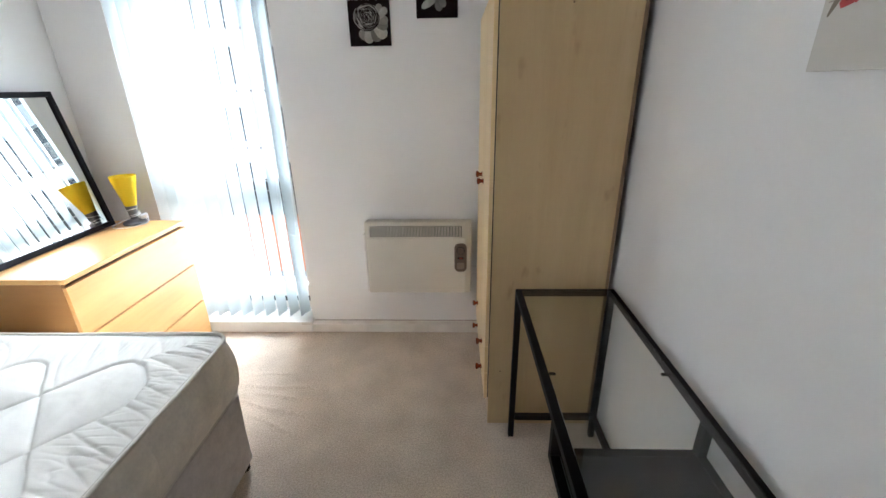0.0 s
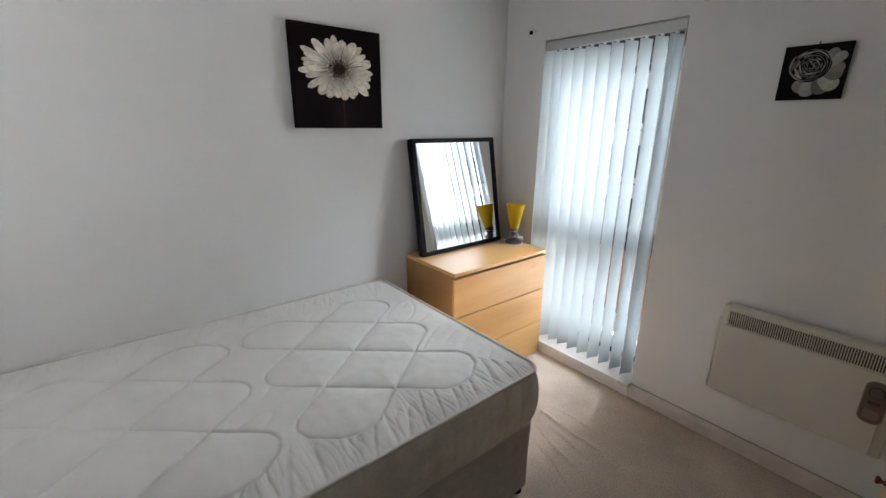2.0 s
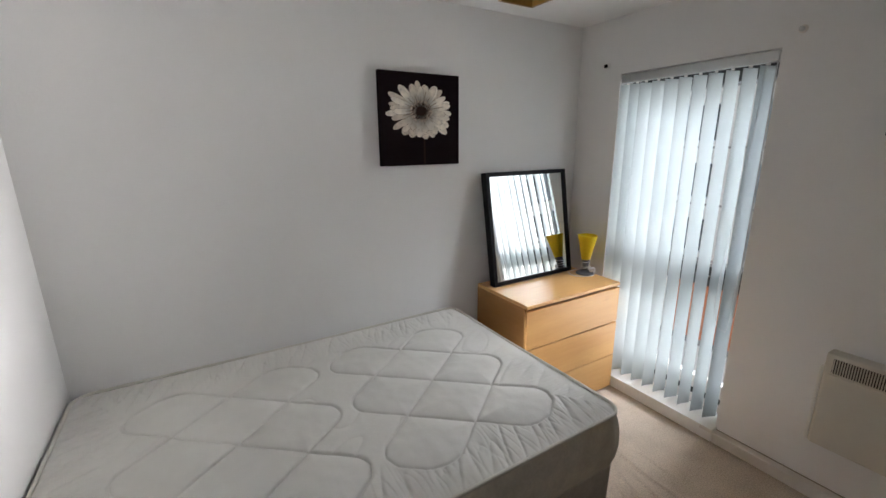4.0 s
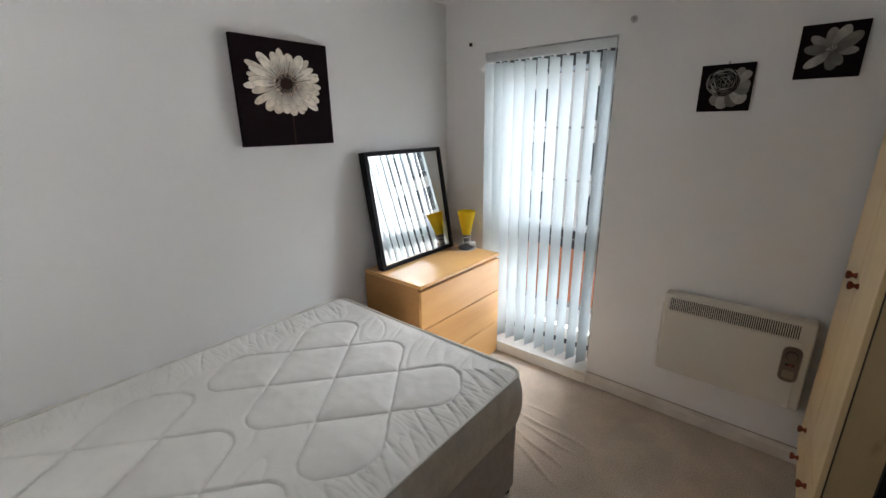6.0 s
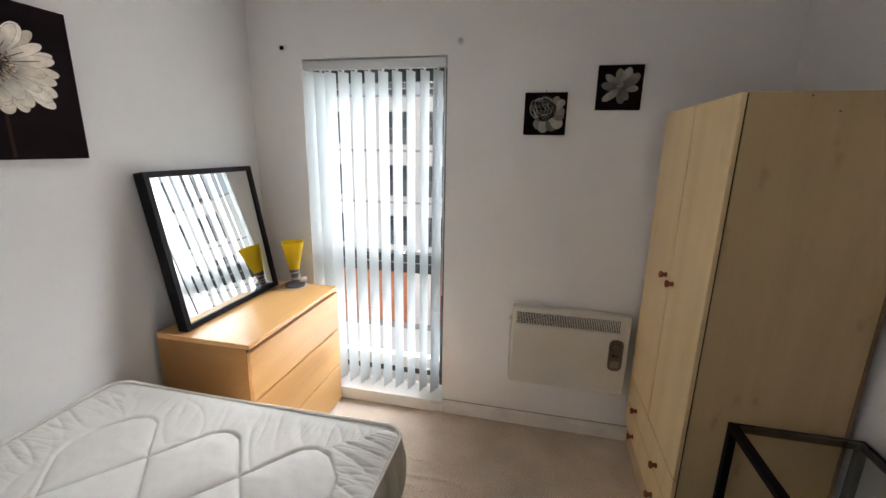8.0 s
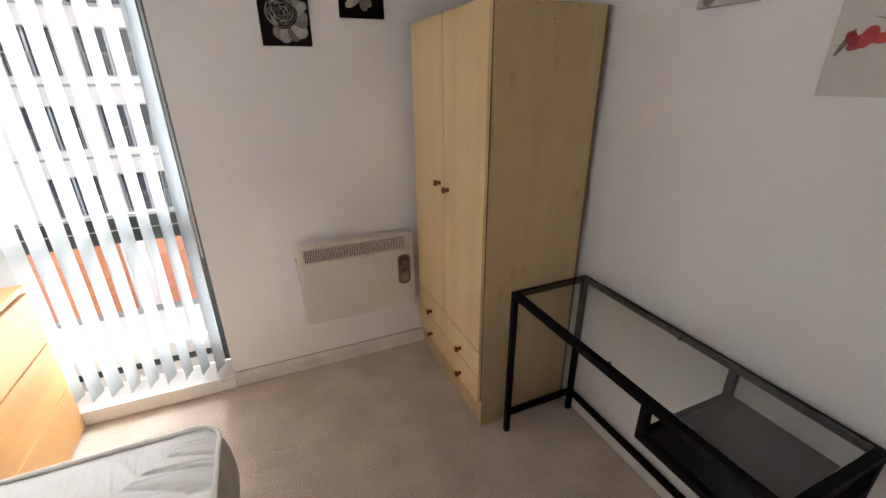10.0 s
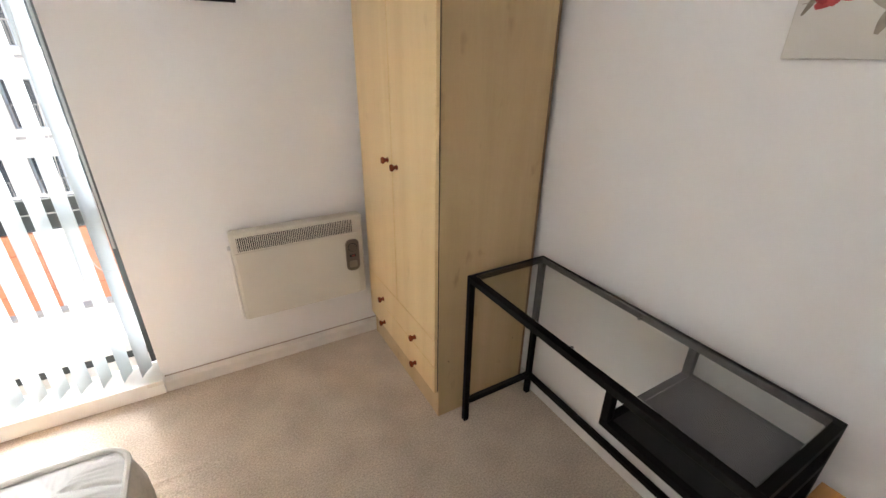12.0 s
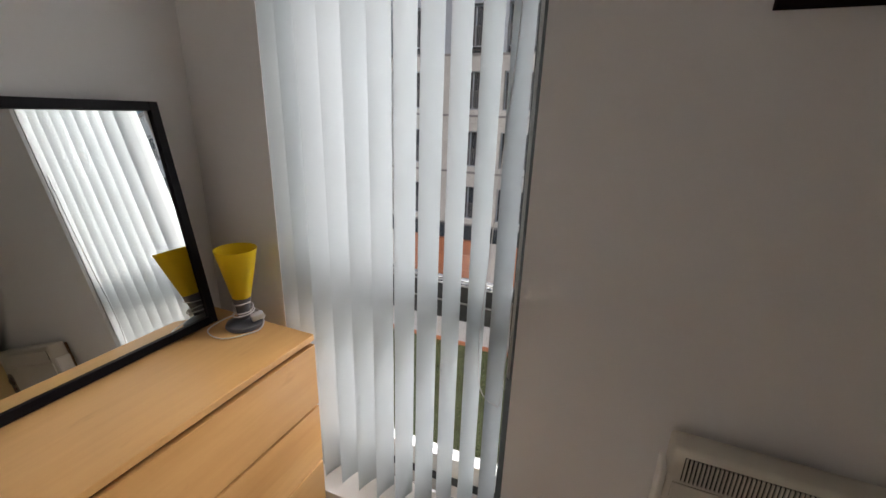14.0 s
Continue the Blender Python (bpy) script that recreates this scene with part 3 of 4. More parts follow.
cable = [(0.045, 0.02, 0.03), (0.06, 0.03, 0.028), (0.03, 0.065, 0.022), (-0.05, 0.05, 0.02), (-0.085, -0.02, 0.012), (-0.075, -0.10, 0.005), (0.02, -0.115, 0.005), (0.085, -0.03, 0.008), (0.075, 0.02, 0.02), (0.03, 0.045, 0.045),
         (-0.02, 0.04, 0.05), (-0.035, -0.01, 0.048), (0.0, -0.04, 0.05), (0.035, -0.015, 0.056), (0.025, 0.028, 0.060), (-0.02, 0.028, 0.062), (-0.032, -0.012, 0.066), (0.006, -0.034, 0.060), (0.036, 0.0, 0.066), (0.01, 0.034, 0.078), (-0.03, 0.012, 0.084), (-0.018, -0.028, 0.09), (0.02, -0.028, 0.098), (0.034, 0.008, 0.1)]
part("cable", tube(smooth_line(cable), 0.0026, 6), M_CABLE, lamp, "white wound cable", True)
part("plug", boxed(-0.022, 0.022, -0.012, 0.012, 0, 0.026, 0.005), M_CABLE, lamp, "white plug", True, pose(0.055, 0.015, 0.032, 10, -12, 60))

# ---- wardrobe ----
ward = thing("wardrobe", "pale maple wardrobe with two doors over two drawers", "wardrobe")
X0, X1, Y0, Y1, ZW = 2.268, 2.730, -0.825, -0.060, 1.791
DX0, DX1, YM = 2.248, 2.2630, -0.444
part("side_panel", boxed(X0, X1, Y0, Y0 + 0.018, 0.001, ZW, 0.0015), M_MAPLE_SHADED, ward)
part("side_panel", boxed(X0, X1, Y1 - 0.018, Y1, 0.001, ZW, 0.0015), M_MAPLE_SHADED, ward)
part("top_panel", boxed(X0, X1, Y0 + 0.0185, Y1 - 0.0185, ZW - 0.018, ZW, 0.001), M_MAPLE_SHADED, ward)
part("back_panel", boxed(X1 + 0.0005, X1 + 0.012, Y0 - 0.001, Y1, 0.02, ZW - 0.002), M_BACKBOARD, ward, "dark brown back board")
part("inner_frame", boxed(X0 + 0.006, X0 + 0.02, Y0 + 0.019, Y1 - 0.019, 0.145, ZW - 0.019), M_EDGE, ward)
# Dark filler strip that paints the shade between doors and carcass.
part("hinge_gap_shade", boxed(DX1 + 0.0005, X0 - 0.0005, Y0 + 0.003, Y1 - 0.003, 0.15, ZW - 0.003), M_EDGE, ward, "dark strip painted as shade in the gap behind the doors")
for x, z in ((X0 + 0.16, ZW - 0.012), (X0 + 0.34, ZW - 0.012), (X0 + 0.235, ZW - 0.055), (X0 + 0.05, 0.30), (X0 + 0.40, 0.30)):
    part("screw_cap", lathe([(0.0035, 0), (0.0035, 0.0008)], 12), M_BACKBOARD, ward, "small brown screw cap", False, pose(x, Y0 - 0.0001, z, 90, 0, 0))
part("plinth", boxed(X0 + 0.003, X0 + 0.018, Y0 + 0.019, Y1 - 0.019, 0.001, 0.142), M_MAPLE_SHADED, ward)


def knob(parent, y, z):
    prof = [(0.010, 0.0), (0.0115, 0.002), (0.0075, 0.008), (0.007, 0.012), (0.014, 0.020), (0.0155, 0.024), (0.013, 0.029), (0.006, 0.0305)]
    part("knob", lathe(prof, 20), M_KNOB, parent, "turned red-brown wooden knob", True, pose(DX0 - 0.0002, y, z, 0, -90, 0))


for y0, y1, ky, kz in ((Y0 + 0.001, YM - 0.0028, -0.497, 1.090), (YM + 0.0028, Y1 - 0.001, -0.402, 1.102)):
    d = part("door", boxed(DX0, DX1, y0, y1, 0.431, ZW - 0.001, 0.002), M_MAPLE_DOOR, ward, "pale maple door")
    knob(d, ky, kz)
for z0, z1, kz in ((0.291, 0.427, 0.335), (0.147, 0.287, 0.187)):
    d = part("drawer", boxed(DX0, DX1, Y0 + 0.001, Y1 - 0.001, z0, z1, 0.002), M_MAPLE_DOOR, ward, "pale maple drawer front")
    knob(d, -0.262, kz)
    knob(d, -0.640, kz)

# ---- glass console table ----
tab = thing("console_table", "black metal console table with glass top, against the wall", "table")
TX0, TX1, TY0, TY1, TZ, TT = 2.357, 2.742, -1.912, -0.884, 0.742, 0.024
for x in (TX0, TX1 - TT):
    for y in (TY0, TY1 - TT):
        part("leg", boxed(x, x + TT, y, y + TT, 0.002, TZ - TT - 0.0005, 0.002), M_METAL, tab)
    part("top_rail", boxed(x, x + TT, TY0, TY1, TZ - TT, TZ, 0.002), M_METAL, tab)
    part("shelf_post", boxed(x, x + TT, -1.573, -1.573 + TT, 0.6265, TZ - TT - 0.0005, 0.002), M_METAL, tab)
    part("shelf_rail", boxed(x, x + TT, TY0 + TT + 0.0005, -1.573 + TT, 0.602, 0.626, 0.002), M_METAL, tab)
for y in (TY0, TY1 - TT):
    part("top_rail", boxed(TX0 + TT + 0.0005, TX1 - TT - 0.0005, y, y + TT, TZ - TT, TZ, 0.002), M_METAL, tab)
    part("lower_rail", boxed(TX0 + TT + 0.0005, TX1 - TT - 0.0005, y, y + TT, 0.098, 0.122, 0.002), M_METAL, tab)
part("lower_rail", boxed(TX1 - TT, TX1, TY0 + TT + 0.0005, TY1 - TT - 0.0005, 0.098, 0.122, 0.002), M_METAL, tab)
part("shelf_rail", boxed(TX0 + TT + 0.0005, TX1 - TT - 0.0005, -1.573, -1.573 + TT, 0.602, 0.626, 0.002), M_METAL, tab)
part("shelf_rail", boxed(TX0 + TT + 0.0005, TX1 - TT - 0.0005, TY0, TY0 + TT, 0.602, 0.626, 0.002), M_METAL, tab)
part("shelf", boxed(TX0 + TT + 0.001, TX1 - TT - 0.001, TY0 + TT + 0.001, -1.574, 0.606, 0.6265), M_SHELF, tab, "black shelf board")
part("glass_top", boxed(TX0 + TT - 0.003, TX1 - TT + 0.003, TY0 + TT - 0.003, TY1 - TT + 0.003, TZ + 0.0008, TZ + 0.0056, 0.001), M_GLASS, tab, "clear glass top").visible_shadow = False
for x in (TX0 + TT, TX1 - TT - 0.022):
    part("support_peg", boxed(x + 0.0005, x + 0.0215, -1.392, -1.384, TZ - 0.016, TZ - 0.010, 0.001), M_METAL, tab)

# ---- heater ----
heat = thing("wall_heater", "cream electric panel heater with brown controls, fixed to the wall", "heater")
HX0, HX1, HZ0, HZ1 = 1.590, 2.214, 0.312, 0.765
part("case", boxed(HX0, HX1, -0.092, -0.022, HZ0, HZ1, 0.010, 3), M_CREAM, heat, "cream enamelled case", True)
part("front_panel", boxed(HX0 + 0.012, HX1 - 0.035, -0.0985, -0.0925, HZ0 + 0.004, HZ1 - 0.096, 0.002), M_CREAM, heat, "cream front panel")
part("wall_bracket", boxed(HX0 + 0.03, HX1 - 0.02, -0.0215, -0.001, HZ0 + 0.03, HZ1 - 0.02), M_BACKBOARD, heat)
part("grille_slot", boxed(1.618, 2.158, -0.0935, -0.0922, 0.676, 0.743), M_DARK, heat, "dark grille opening")
fin = None
for i in range(63):
    x = 1.620 + i * 0.00866
    if fin is None:
        fin = part("grille_fin", boxed(0, 0.0040, -0.0985, -0.0937, 0.676, 0.743), M_CREAM, heat)
        fin.matrix_basis = pose(x, 0, 0)
    else:
        copy_thing(fin, pose(x, 0, 0))
part("end_cap", boxed(HX0 - 0.014, HX0 - 0.0005, -0.088, -0.026, HZ0 + 0.004, 0.69, 0.004), M_GLOSS, heat, "white side strip")


def lozenge(cx, cz, w, h, y0, y1, r):
    pts = rim(cx - w / 2, cx + w / 2, cz - h / 2, cz + h / 2, r, 8, 1.0)
    bm = bmesh.new()
    a = [bm.verts.new((x, y0, z)) for x, z in pts]
    b = [bm.verts.new((x, y1, z)) for x, z in pts]
    bm.faces.new(a), bm.faces.new(list(reversed(b)))
    for i in range(len(a)):
        bm.faces.new((a[i], a[(i + 1) % len(a)], b[(i + 1) % len(a)], b[i]))
    return bm


part("panel_rim", lozenge(2.150, 0.547, 0.074, 0.183, -0.0998, -0.0987, 0.030), M_PLATE, heat, "tan rim of the control panel")
panel = part("control_panel", lozenge(2.150, 0.547, 0.066, 0.175, -0.1008, -0.0999, 0.026), M_PANEL, heat, "brown rounded control panel")
part("dial", lathe([(0.020, 0), (0.020, 0.006), (0.017, 0.009)], 24), M_PANEL, panel, "brown turning dial", True, pose(2.150, -0.1007, 0.592, 90, 0, 0))
part("dial_ring", lathe([(0.024, 0), (0.024, 0.0015)], 28), M_DARK, panel, "dark dial ring", True, pose(2.150, -0.1006, 0.592, 90, 0, 0))
part("rocker", boxed(2.132, 2.166, -0.1035, -0.1007, 0.538, 0.551, 0.001), M_DARK, panel, "dark rocker switch")
part("rocker_light", boxed(2.143, 2.160, -0.1045, -0.1036, 0.541, 0.548), M_RED, panel, "red rocker insert")
part("rating_plate", lozenge(2.150, 0.495, 0.044, 0.040, -0.1016, -0.1006, 0.008), M_PLATE, panel, "faint brown printed plate")


# ---- pictures ----
def petal(bm, u, v, ang, length, width, depth, off=0.0, tip=1.0, skew=0.75):
    """A flat round-ended petal from (u, v) outwards, in the picture's plane; a higher tip is blunter."""
    ca, sa = math.cos(ang), math.sin(ang)
    n = 14
    left, right = [], []
    for i in range(n + 1):
        s = 0.5 - 0.5 * math.cos(math.pi * i / n)
        peak = 0.45 + 0.2 * min(tip, 1.6)
        w = (0.35 + 0.65 * math.sin(math.pi / 2 * s / peak)) if s < peak else math.sqrt(max(0.0, 1 - ((s - peak) / (1 - peak)) ** 2))
        x, y = off + s * length, width / 2 * max(w, 0.02)
        left.append((u + ca * x - sa * y, v + sa * x + ca * y))
        right.append((u + ca * x + sa * y, v + sa * x - ca * y))
    pts = left + right[::-1]
    bm.faces.new([bm.verts.new((x, y, depth)) for x, y in pts])


def crescent(bm, u, v, radius, a0, a1, width, depth, squash=1.0):
    """A curved petal edge: an arc round (u, v), thickest in its middle."""
    n = 12
    outer, inner = [], []
    for i in range(n + 1):
        s = i / n
        a = a0 + (a1 - a0) * s
        w = width * math.sin(math.pi * (0.04 + 0.92 * s))
        outer.append((u + radius * math.cos(a), v + squash * radius * math.sin(a)))
        inner.append((u + (radius - w) * math.cos(a), v + squash * (radius - w) * math.sin(a)))
    pts = outer + inner[::-1]
    bm.faces.new([bm.verts.new((x, y, depth)) for x, y in pts])


def canvas(name, label, m, w, h, t, material):
    """Picture with its lower left corner at the origin, in its xy plane, towards +z."""
    c = thing(name, label, "picture", m)
    part("canvas", boxed(0, w, 0, h, 0.0, t, 0.002), material, c)
    return c


rnd = random.Random(4)
# face +x: local x -> +y, local y -> +z
mw = Matrix(((0, 0, 1, 0.003), (1, 0, 0, -1.513), (0, 1, 0, 1.555), (0, 0, 0, 1)))
pic = canvas("gerbera_picture", "dark square canvas of a cream gerbera, on the wall", mw, 0.494, 0.488, 0.028, M_CANVAS_DARK)
cu, cv, d0 = 0.246, 0.290, 0.0284
bm = bmesh.new()
box(bm, cu + 0.012, cu + 0.023, 0.004, cv - 0.05, d0, d0 + 0.0002)
part("stem_print", bm, M_STEM, pic, "dim brown stem")
bm = bmesh.new()
layer = d0 + 0.0004
dark_bm = bmesh.new()
for ring_, count, ln, wd in ((0, 19, 1.0, 0.050), (1, 17, 0.93, 0.047), (2, 15, 0.74, 0.040)):
    for i in range(count):
        a = 2 * math.pi * (i + 0.37 * ring_) / count + rnd.uniform(-0.09, 0.09)
        low_side = math.sin(a) < 0
        if ring_ == 2 and not low_side:
            continue
        squash = math.hypot(0.218 * math.cos(a), (0.152 if not low_side else 0.146) * math.sin(a))
        layer += 0.00002
        blunt = 1.5 if low_side else 1.15
        plen, pwid = squash * ln * rnd.uniform(0.88, 1.05) - 0.03, wd * rnd.uniform(0.78, 1.12) * (0.74 if abs(math.cos(a)) > 0.75 else 1.0)
        petal(dark_bm, cu, cv, a, plen + 0.001, pwid + 0.0016, layer, 0.03, blunt)
        petal(bm, cu, cv, a, plen, pwid, layer + 0.00001, 0.03, blunt)
        if not low_side or i % 2:
            petal(dark_bm, cu, cv, a + rnd.uniform(-0.03, 0.03), plen * rnd.uniform(0.45, 0.8), 0.0035, layer + 0.000015, 0.03, 0.6)
part("petal_print", bm, M_PETAL, pic, "cream petals")
part("petal_edge_print", dark_bm, M_PETALEDGE, pic, "brown petal edges")
bm = bmesh.new()
bm.faces.new([bm.verts.new((cu + 0.058 * math.cos(i * math.pi / 16), cv + 0.045 * math.sin(i * math.pi / 16), layer + 0.0001)) for i in range(32)])
part("disc_print", bm, M_STEM, pic, "dark brown disc")
bm = bmesh.new()
layer += 0.0002
for i in range(290):
    a, r = rnd.uniform(0, 2 * math.pi), rnd.uniform(0.028, 0.064)
    layer += 0.000002
    petal(bm, cu + r * math.cos(a), cv + 0.78 * r * math.sin(a), a + rnd.uniform(-0.5, 0.5), 0.011, 0.0045, layer)
part("seed_print", bm, M_SEED, pic, "speckled flower centre")
bm = bmesh.new()
c_ = [bm.verts.new((cu + 0.031 * math.cos(i * math.pi / 12), cv + 0.024 * math.sin(i * math.pi / 12), layer + 0.0001)) for i in range(24)]
bm.faces.new(c_)
part("centre_print", bm, M_STEM, pic, "dark flower centre")

# small pictures on the window wall: local x -> +x, local y -> +z, out towards -y
def small_wall(x, z):
    return Matrix(((1, 0, 0, x), (0, 0, -1, -0.002), (0, 1, 0, z), (0, 0, 0, 1)))


rose = canvas("rose_picture", "small black canvas of a grey rose, on the wall", small_wall(1.588, 1.687), 0.208, 0.206, 0.018, M_CANVAS_DARK)
bm = bmesh.new()
layer = 0.0190
for u, v, a, ln, wd in ((0.11, 0.10, -2.2, 0.085, 0.055), (0.11, 0.10, -1.75, 0.09, 0.05), (0.12, 0.10, -1.25, 0.085, 0.055), (0.12, 0.10, -0.75, 0.09, 0.055), (0.12, 0.11, -0.3, 0.08, 0.05), (0.14, 0.11, 0.1, 0.06, 0.04), (0.14, 0.12, 1.25, 0.07, 0.035), (0.15, 0.12, 0.85, 0.065, 0.035)):
    layer += 0.00002
    petal(bm, u, v, a, ln, wd, layer, 0.0, 1.4)
part("outer_petal_print", bm, M_GREYM, rose, "pale outer rose petals")
bm, dark_bm = bmesh.new(), bmesh.new()
dark_bm.faces.new([dark_bm.verts.new((0.092 + 0.066 * math.cos(i * math.pi / 14), 0.128 + 0.062 * math.sin(i * math.pi / 14), layer + 0.00001)) for i in range(28)])
for k in range(52):
    r = 0.066 * (1 - k / 58)
    a = k * 2.4
    layer += 0.00002
    crescent(bm, 0.092 + 0.002 * math.cos(a), 0.128 + 0.002 * math.sin(a), r, a, a + 1.0 + 0.3 * math.sin(k * 1.9), 0.0055 + 0.0025 * math.sin(k * 2.3), layer, 0.95)
part("petal_print", bm, M_GREYP, rose, "folded grey rose petals")
part("petal_edge_print", dark_bm, M_CANVAS_DARK, rose, "dark rose heart")
part("hanger", tube([(0.104, 0.207, 0.004), (0.104, 0.213, 0.006), (0.104, 0.217, 0.003)], 0.002, 6), M_METAL, rose, "small wall hook")

mag = canvas("magnolia_picture", "small black canvas of a pale magnolia, on the wall", small_wall(1.930, 1.808), 0.206, 0.206, 0.018, M_CANVAS_DARK)
bm = bmesh.new()
layer = 0.0184
for a, ln, wd in ((2.45, 0.10, 0.036), (0.0, 0.075, 0.032), (2.95, 0.095, 0.040), (3.72, 0.10, 0.036), (-1.55, 0.07, 0.042), (-1.05, 0.06, 0.034), (1.75, 0.092, 0.044), (1.25, 0.10, 0.046), (0.7, 0.10, 0.046)):
    layer += 0.00002
    petal(bm, 0.112, 0.098, a, ln, wd, layer, 0.0, 0.6)
part("petal_print", bm, M_GREYL, mag, "pale magnolia petals")
bm = bmesh.new()
for i in range(9):
    layer += 0.00002
    petal(bm, 0.108, 0.100, 1.0 + i * 0.25, 0.022, 0.008, layer)
part("centre_print", bm, M_GREYP, mag, "dark magnolia centre")

# east wall: local x -> -y, local y -> +z, out towards -x
def east_wall(y, z):
    return Matrix(((0, 0, -1, WX - 0.002), (-1, 0, 0, y), (0, 1, 0, z), (0, 0, 0, 1)))


for k, (y, z, lab) in enumerate(((-1.167, 1.732, "cream canvas with taupe blossom, highest of three on the wall"), (-1.531, 1.506, "cream canvas with red petals, middle of three on the wall"), (-1.872, 1.290, "cream canvas with taupe stems, lowest of three on the wall"))):
    c = canvas("blossom_picture", lab, east_wall(y, z), 0.30, 0.30, 0.018, M_CANVAS_CREAM)
    c["group"] = "cream blossom pictures"
    bm = bmesh.new()
    layer = 0.0184
    spots = ((0.02, 0.10, -1.1, 0.05, 0.04), (0.045, 0.035, 0.5, 0.05, 0.045), (0.03, 0.004, 1.3, 0.06, 0.05), (0.07, 0.06, 1.9, 0.045, 0.035), (0.05, 0.16, 0.6, 0.03, 0.02), (0.04, 0.15, 2.2, 0.025, 0.02), (0.06, 0.17, 0.1, 0.03, 0.016)) if k == 0 else ((0.15, 0.045, 1.3, 0.05, 0.02), (0.165, 0.09, 0.8, 0.06, 0.03), (0.015, 0.085, 1.1, 0.06, 0.012), (0.155, 0.09, 2.2, 0.06, 0.03), (0.155, 0.19, 1.2, 0.06, 0.03))
    for u, v, a, ln, wd in spots:
        layer += 0.00003
        petal(bm, u, v, a, ln, wd, layer, 0, 0.6)
    for a0, b0 in (((0.01, 0.107), (0.29, 0.13)), ((0.07, 0.16), (0.20, 0.115))):
        layer += 0.00003
        petal(bm, a0[0], a0[1], math.atan2(b0[1] - a0[1], b0[0] - a0[0]), math.hypot(b0[0] - a0[0], b0[1] - a0[1]), 0.004, layer)
    part("blossom_print", bm, M_TAUPE, c, "taupe leaves and stems")
    if k:
        bm = bmesh.new()
        for u, v, a, ln, wd in ((0.035, 0.098, 0.6, 0.05, 0.028), (0.06, 0.100, 1.2, 0.045, 0.03), (0.05, 0.105, 2.2, 0.035, 0.022), (0.07, 0.115, 0.1, 0.04, 0.022)):
            layer += 0.00003
            petal(bm, u, v, a, ln, wd, layer, 0, 0.6)
        part("red_petal_print", bm, M_REDP, c, "red petals")

# ---- ceiling light, wall hooks ----
pend = thing("ceiling_light", "small square beige fabric pendant hanging from the ceiling", "ceiling light", pose(1.192, -1.541, 0))
sx = 0.0625
bm = bmesh.new()
for x0, x1, y0, y1 in ((-sx, sx, -sx, -sx + 0.002), (-sx, sx, sx - 0.002, sx), (-sx, -sx + 0.002, -sx + 0.0021, sx - 0.0021), (sx - 0.002, sx, -sx + 0.0021, sx - 0.0021)):
    box(bm, x0, x1, y0, y1, 2.052, 2.235)
part("shade", bm, M_SHADE, pend, "beige fabric shade")
s2 = sx - 0.0025
bm = bmesh.new()
for x0, x1, y0, y1 in ((-s2, s2, -s2, -s2 + 0.001), (-s2, s2, s2 - 0.001, s2), (-s2, -s2 + 0.001, -s2 + 0.0011, s2 - 0.0011), (s2 - 0.001, s2, -s2 + 0.0011, s2 - 0.0011)):
    box(bm, x0, x1, y0, y1, 2.054, 2.233)
part("shade_lining", bm, M_SHADEIN, pend, "gold inner lining")
part("lampholder", lathe([(0.016, 2.17), (0.018, 2.175), (0.018, 2.23), (0.006, 2.245)], 18), M_GLOSS, pend, "white lampholder", True)
part("carrier_ring", boxed(-s2, s2, -0.003, 0.003, 2.226, 2.230), M_METAL, pend)
part("flex", tube([(0, 0, 2.24), (0, 0, 2.34), (0, 0, 2.408)], 0.003), M_CABLE, pend, "white flex", True)
part("ceiling_rose", lathe([(0.040, 2.4195), (0.040, 2.408), (0.030, 2.398), (0.006, 2.394)], 28), M_GLOSS, pend, "white ceiling rose", True)
hk = thing("curtain_hook", "small dark metal curtain hook on the wall above the window", "hook", pose(0.226, -0.001, 2.145), "curtain hooks")
part("plate", boxed(-0.022, 0.020, -0.006, 0, -0.015, 0.015, 0.002), M_GLOSS, hk, "pale plate")
part("peg", boxed(-0.012, 0.006, -0.022, -0.0065, -0.010, 0.010, 0.002), M_METAL, hk, "dark peg")
hk = thing("curtain_hook", "round grey curtain-rail socket on the wall above the window", "hook", pose(1.246, -0.001, 2.146), "curtain hooks")
part("plate", lathe([(0.017, 0), (0.017, 0.006), (0.013, 0.010)], 24), M_SKIRT, hk, "cream plate", True, pose(0, 0, 0, 90, 0, 0))
part("peg", lathe([(0.010, 0.0101), (0.010, 0.026), (0.007, 0.030)], 20), M_ALU, hk, "grey socket", True, pose(0, 0, 0, 90, 0, 0))

# ---- outdoors ----
GZ = -8.2
structure("ground", boxed(-600, 600, 0.4, 1200, GZ - 0.5, GZ), M_GRASS, "lawn below the window")
structure("pavement", boxed(-40, 40, 14.5, 17.9, GZ + 0.001, GZ + 0.05), M_PAVE, "grey paving by the flats")
gw = thing("garden_wall", "low white garden wall with a grey coping beside the lawn", "wall")
part("wall", boxed(-40, 40, 14.2, 14.45, GZ, -6.3), M_RENDER, gw)
part("coping", boxed(-40, 40, 14.15, 14.5, -6.299, -6.2), M_BAND, gw)
part("footing", boxed(-40, 40, 14.1, 14.199, GZ, GZ + 0.15), M_ORANGE, gw, "brick footing")

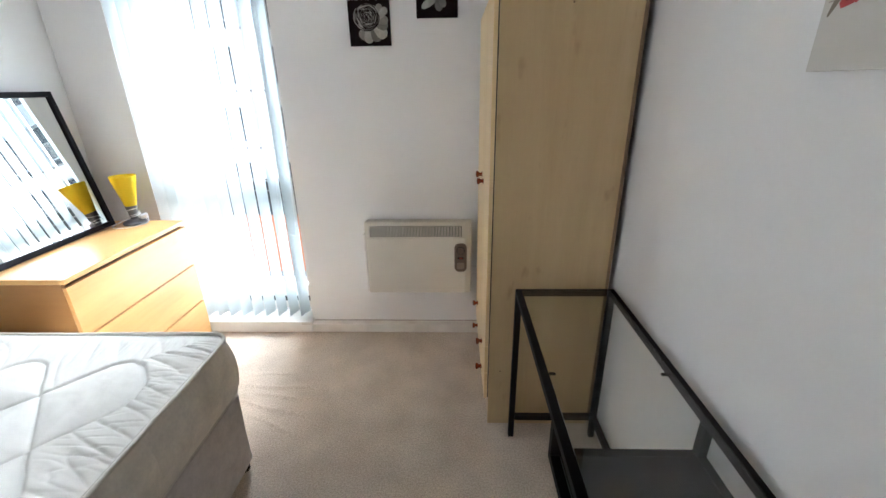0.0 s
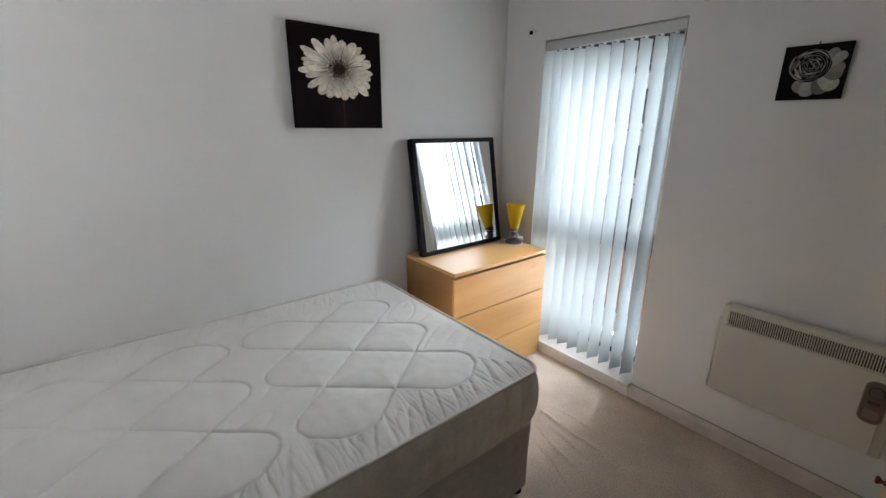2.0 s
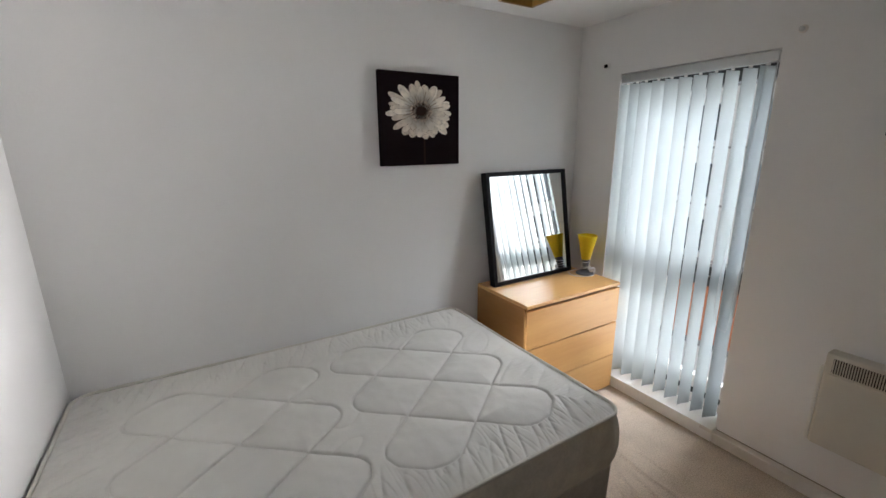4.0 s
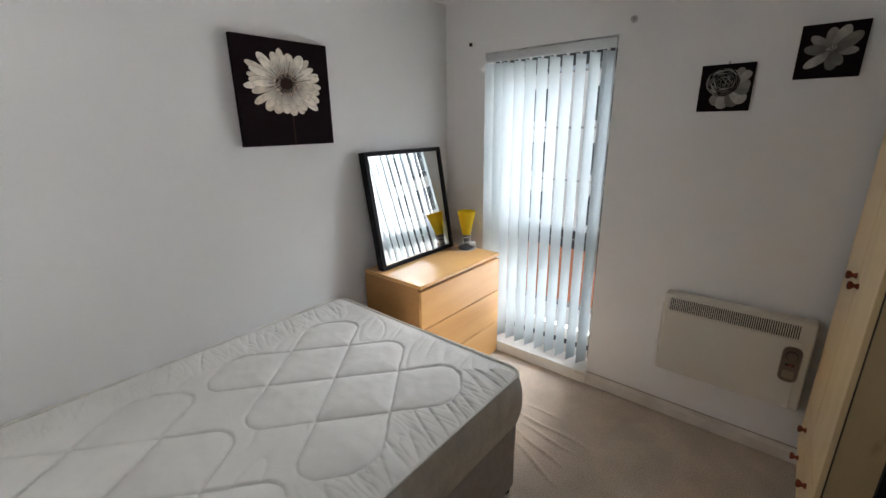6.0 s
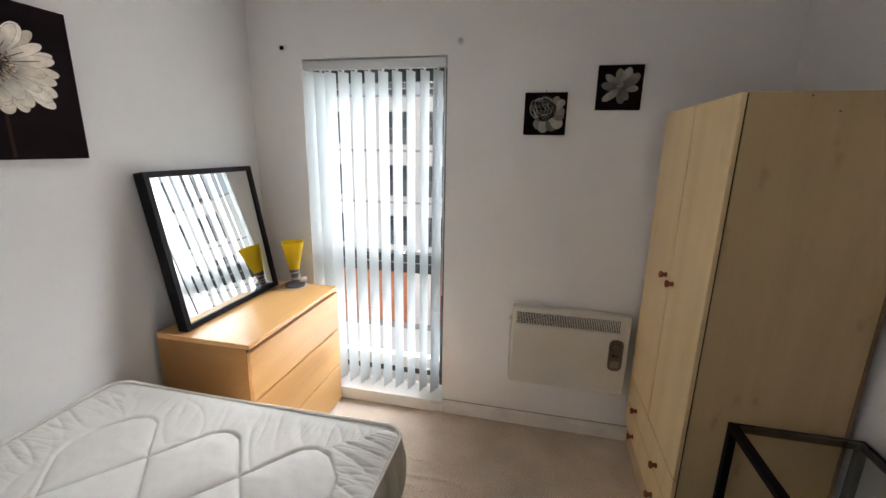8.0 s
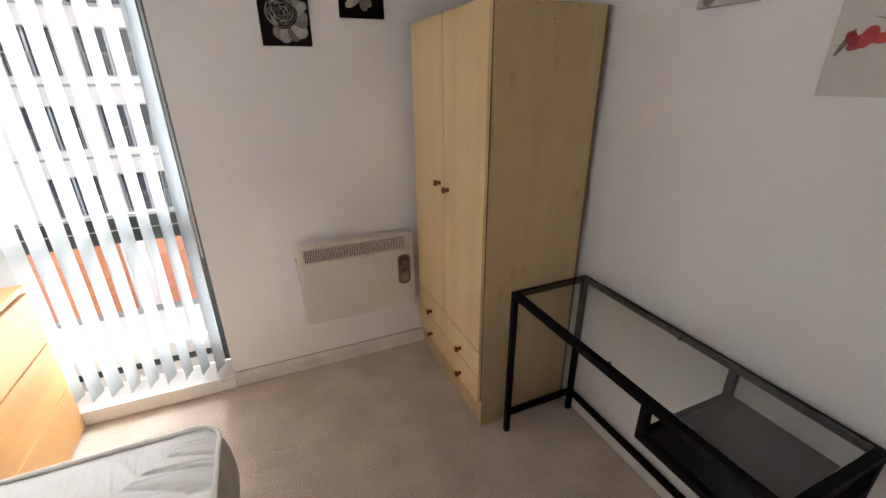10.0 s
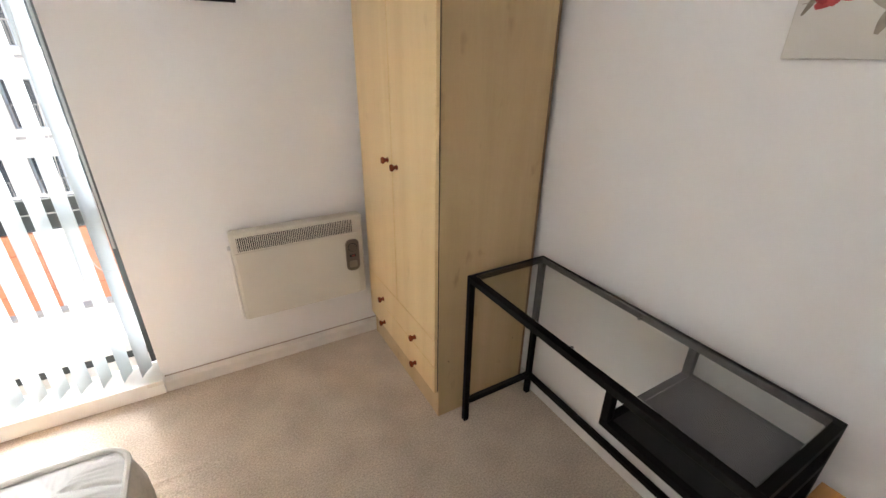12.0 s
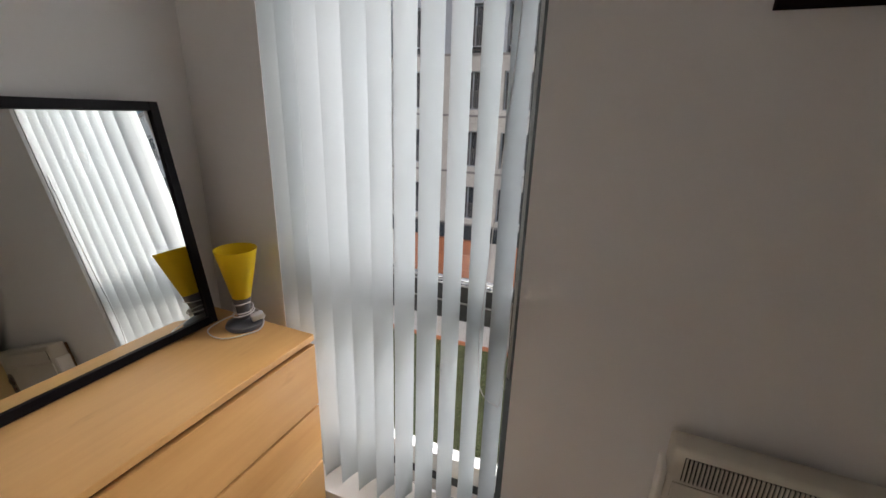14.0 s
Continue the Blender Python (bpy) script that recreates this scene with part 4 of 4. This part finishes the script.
flats = thing("apartment_building", "white brick flats with dark windows and terracotta panels beyond the lawn", "building")
BYF = 18.0
storeys = [(-3.8, -1.2), (-1.2, 1.4), (1.4, 4.0)]
xs = [-20.25, -17.9, -15.6, -11.95, -9.6, -6.25, -3.93, -1.6, 0.75, 3.1, 5.4, 8.2, 10.6, 13.0, 16.2, 18.6, 21.0, 24.2, 26.6, 29.0, 32.2, 34.6]
WWID = 1.65
bm = bmesh.new()
for z0, z1 in storeys:
    box(bm, -24, 40, BYF, BYF + 0.3, z0, z0 + 0.28)
    box(bm, -24, 40, BYF, BYF + 0.3, z0 + 1.92, z1)
    edges = [-24] + [e for x in xs for e in (x, x + WWID)] + [40]
    for a, b in zip(edges[::2], edges[1::2]):
        box(bm, a, b, BYF, BYF + 0.3, z0 + 0.28, z0 + 1.92)
part("wall", bm, M_BRICKW, flats, "white brick facade")
for z in (-3.8, -1.2, 1.4, 4.0):
    part("string_course", boxed(-24, 40, BYF - 0.03, BYF - 0.001, z - 0.05, z + 0.05), M_BAND, flats, "grey string course")
fw = None
for z0, z1 in storeys + [(4.05, 6.6), (6.72, 9.3)]:
    for x in xs:
        m = pose(x, BYF + 0.16, z0 + 0.28)
        if fw is None:
            fw = part("window", boxed(0, WWID, 0.06, 0.08, 0, 1.64), M_OPANE, flats, "dark facade window")
            fb = boxed(0, WWID, 0, 0.05, 0, 0.05)
            box(fb, 0, WWID, 0, 0.05, 1.59, 1.64), box(fb, 0, 0.05, 0, 0.05, 0.051, 1.589), box(fb, WWID - 0.05, WWID, 0, 0.05, 0.051, 1.589)
            box(fb, 0.80, 0.86, 0, 0.05, 0.051, 1.589)
            part("window_frame", fb, M_CLAD, fw)
            rb = boxed(0, WWID, -0.06, -0.04, 0.78, 0.82)
            for i in range(20):
                box(rb, i * 0.086, i * 0.086 + 0.016, -0.058, -0.042, 0.02, 0.779)
            part("railing", rb, M_BAND, fw)
            fw.matrix_basis = m
        else:
            copy_thing(fw, m)
bm = bmesh.new()
edges = [-24] + [e for x in xs for e in (x, x + WWID)] + [40]
for a, b in zip(edges[::2], edges[1::2]):
    box(bm, a, b, BYF, BYF + 0.3, 4.051, 6.0)
    box(bm, a, b, BYF, BYF + 0.3, 6.95, 8.7)
box(bm, -24, 40, BYF, BYF + 0.3, 6.001, 6.949)
box(bm, -24, 40, BYF, BYF + 0.3, 8.701, 9.9)
part("cladding", bm, M_CLAD, flats, "blue-grey metal cladding")
part("parapet", boxed(-24, 40, BYF - 0.1, BYF + 8, 9.901, 10.15), M_BAND, flats)
bm = bmesh.new()
x = -24.0
k = 0
while x < 39:
    w = (2.6, 1.1, 1.9)[k % 3]
    if k % 3 != 1:
        for r_ in range(4):
            z0 = GZ + 0.37 + r_ * 0.80
            part("terracotta_panel", boxed(x + 0.02, x + w - 0.02, BYF - 0.02, BYF + 0.2, z0, z0 + 0.77), M_ORANGE, flats, "terracotta wall panel")
    else:
        box(bm, x, x + w, BYF + 0.0, BYF + 0.2, GZ + 0.35, -4.6)
    x += w
    k += 1
part("lower_infill", bm, M_BRICKW, flats, "pale infill panels")
part("lower_band", boxed(-24, 40, BYF, BYF + 0.25, -4.6, -3.85), M_OPANE, flats, "dark band over the lower storey")
part("base_strip", boxed(-24, 40, BYF - 0.04, BYF + 0.2, GZ + 0.02, GZ + 0.35), M_BLUE, flats, "blue base strip")
part("core", boxed(-24, 40, BYF + 0.31, BYF + 8, GZ, 9.9), M_OPANE, flats)
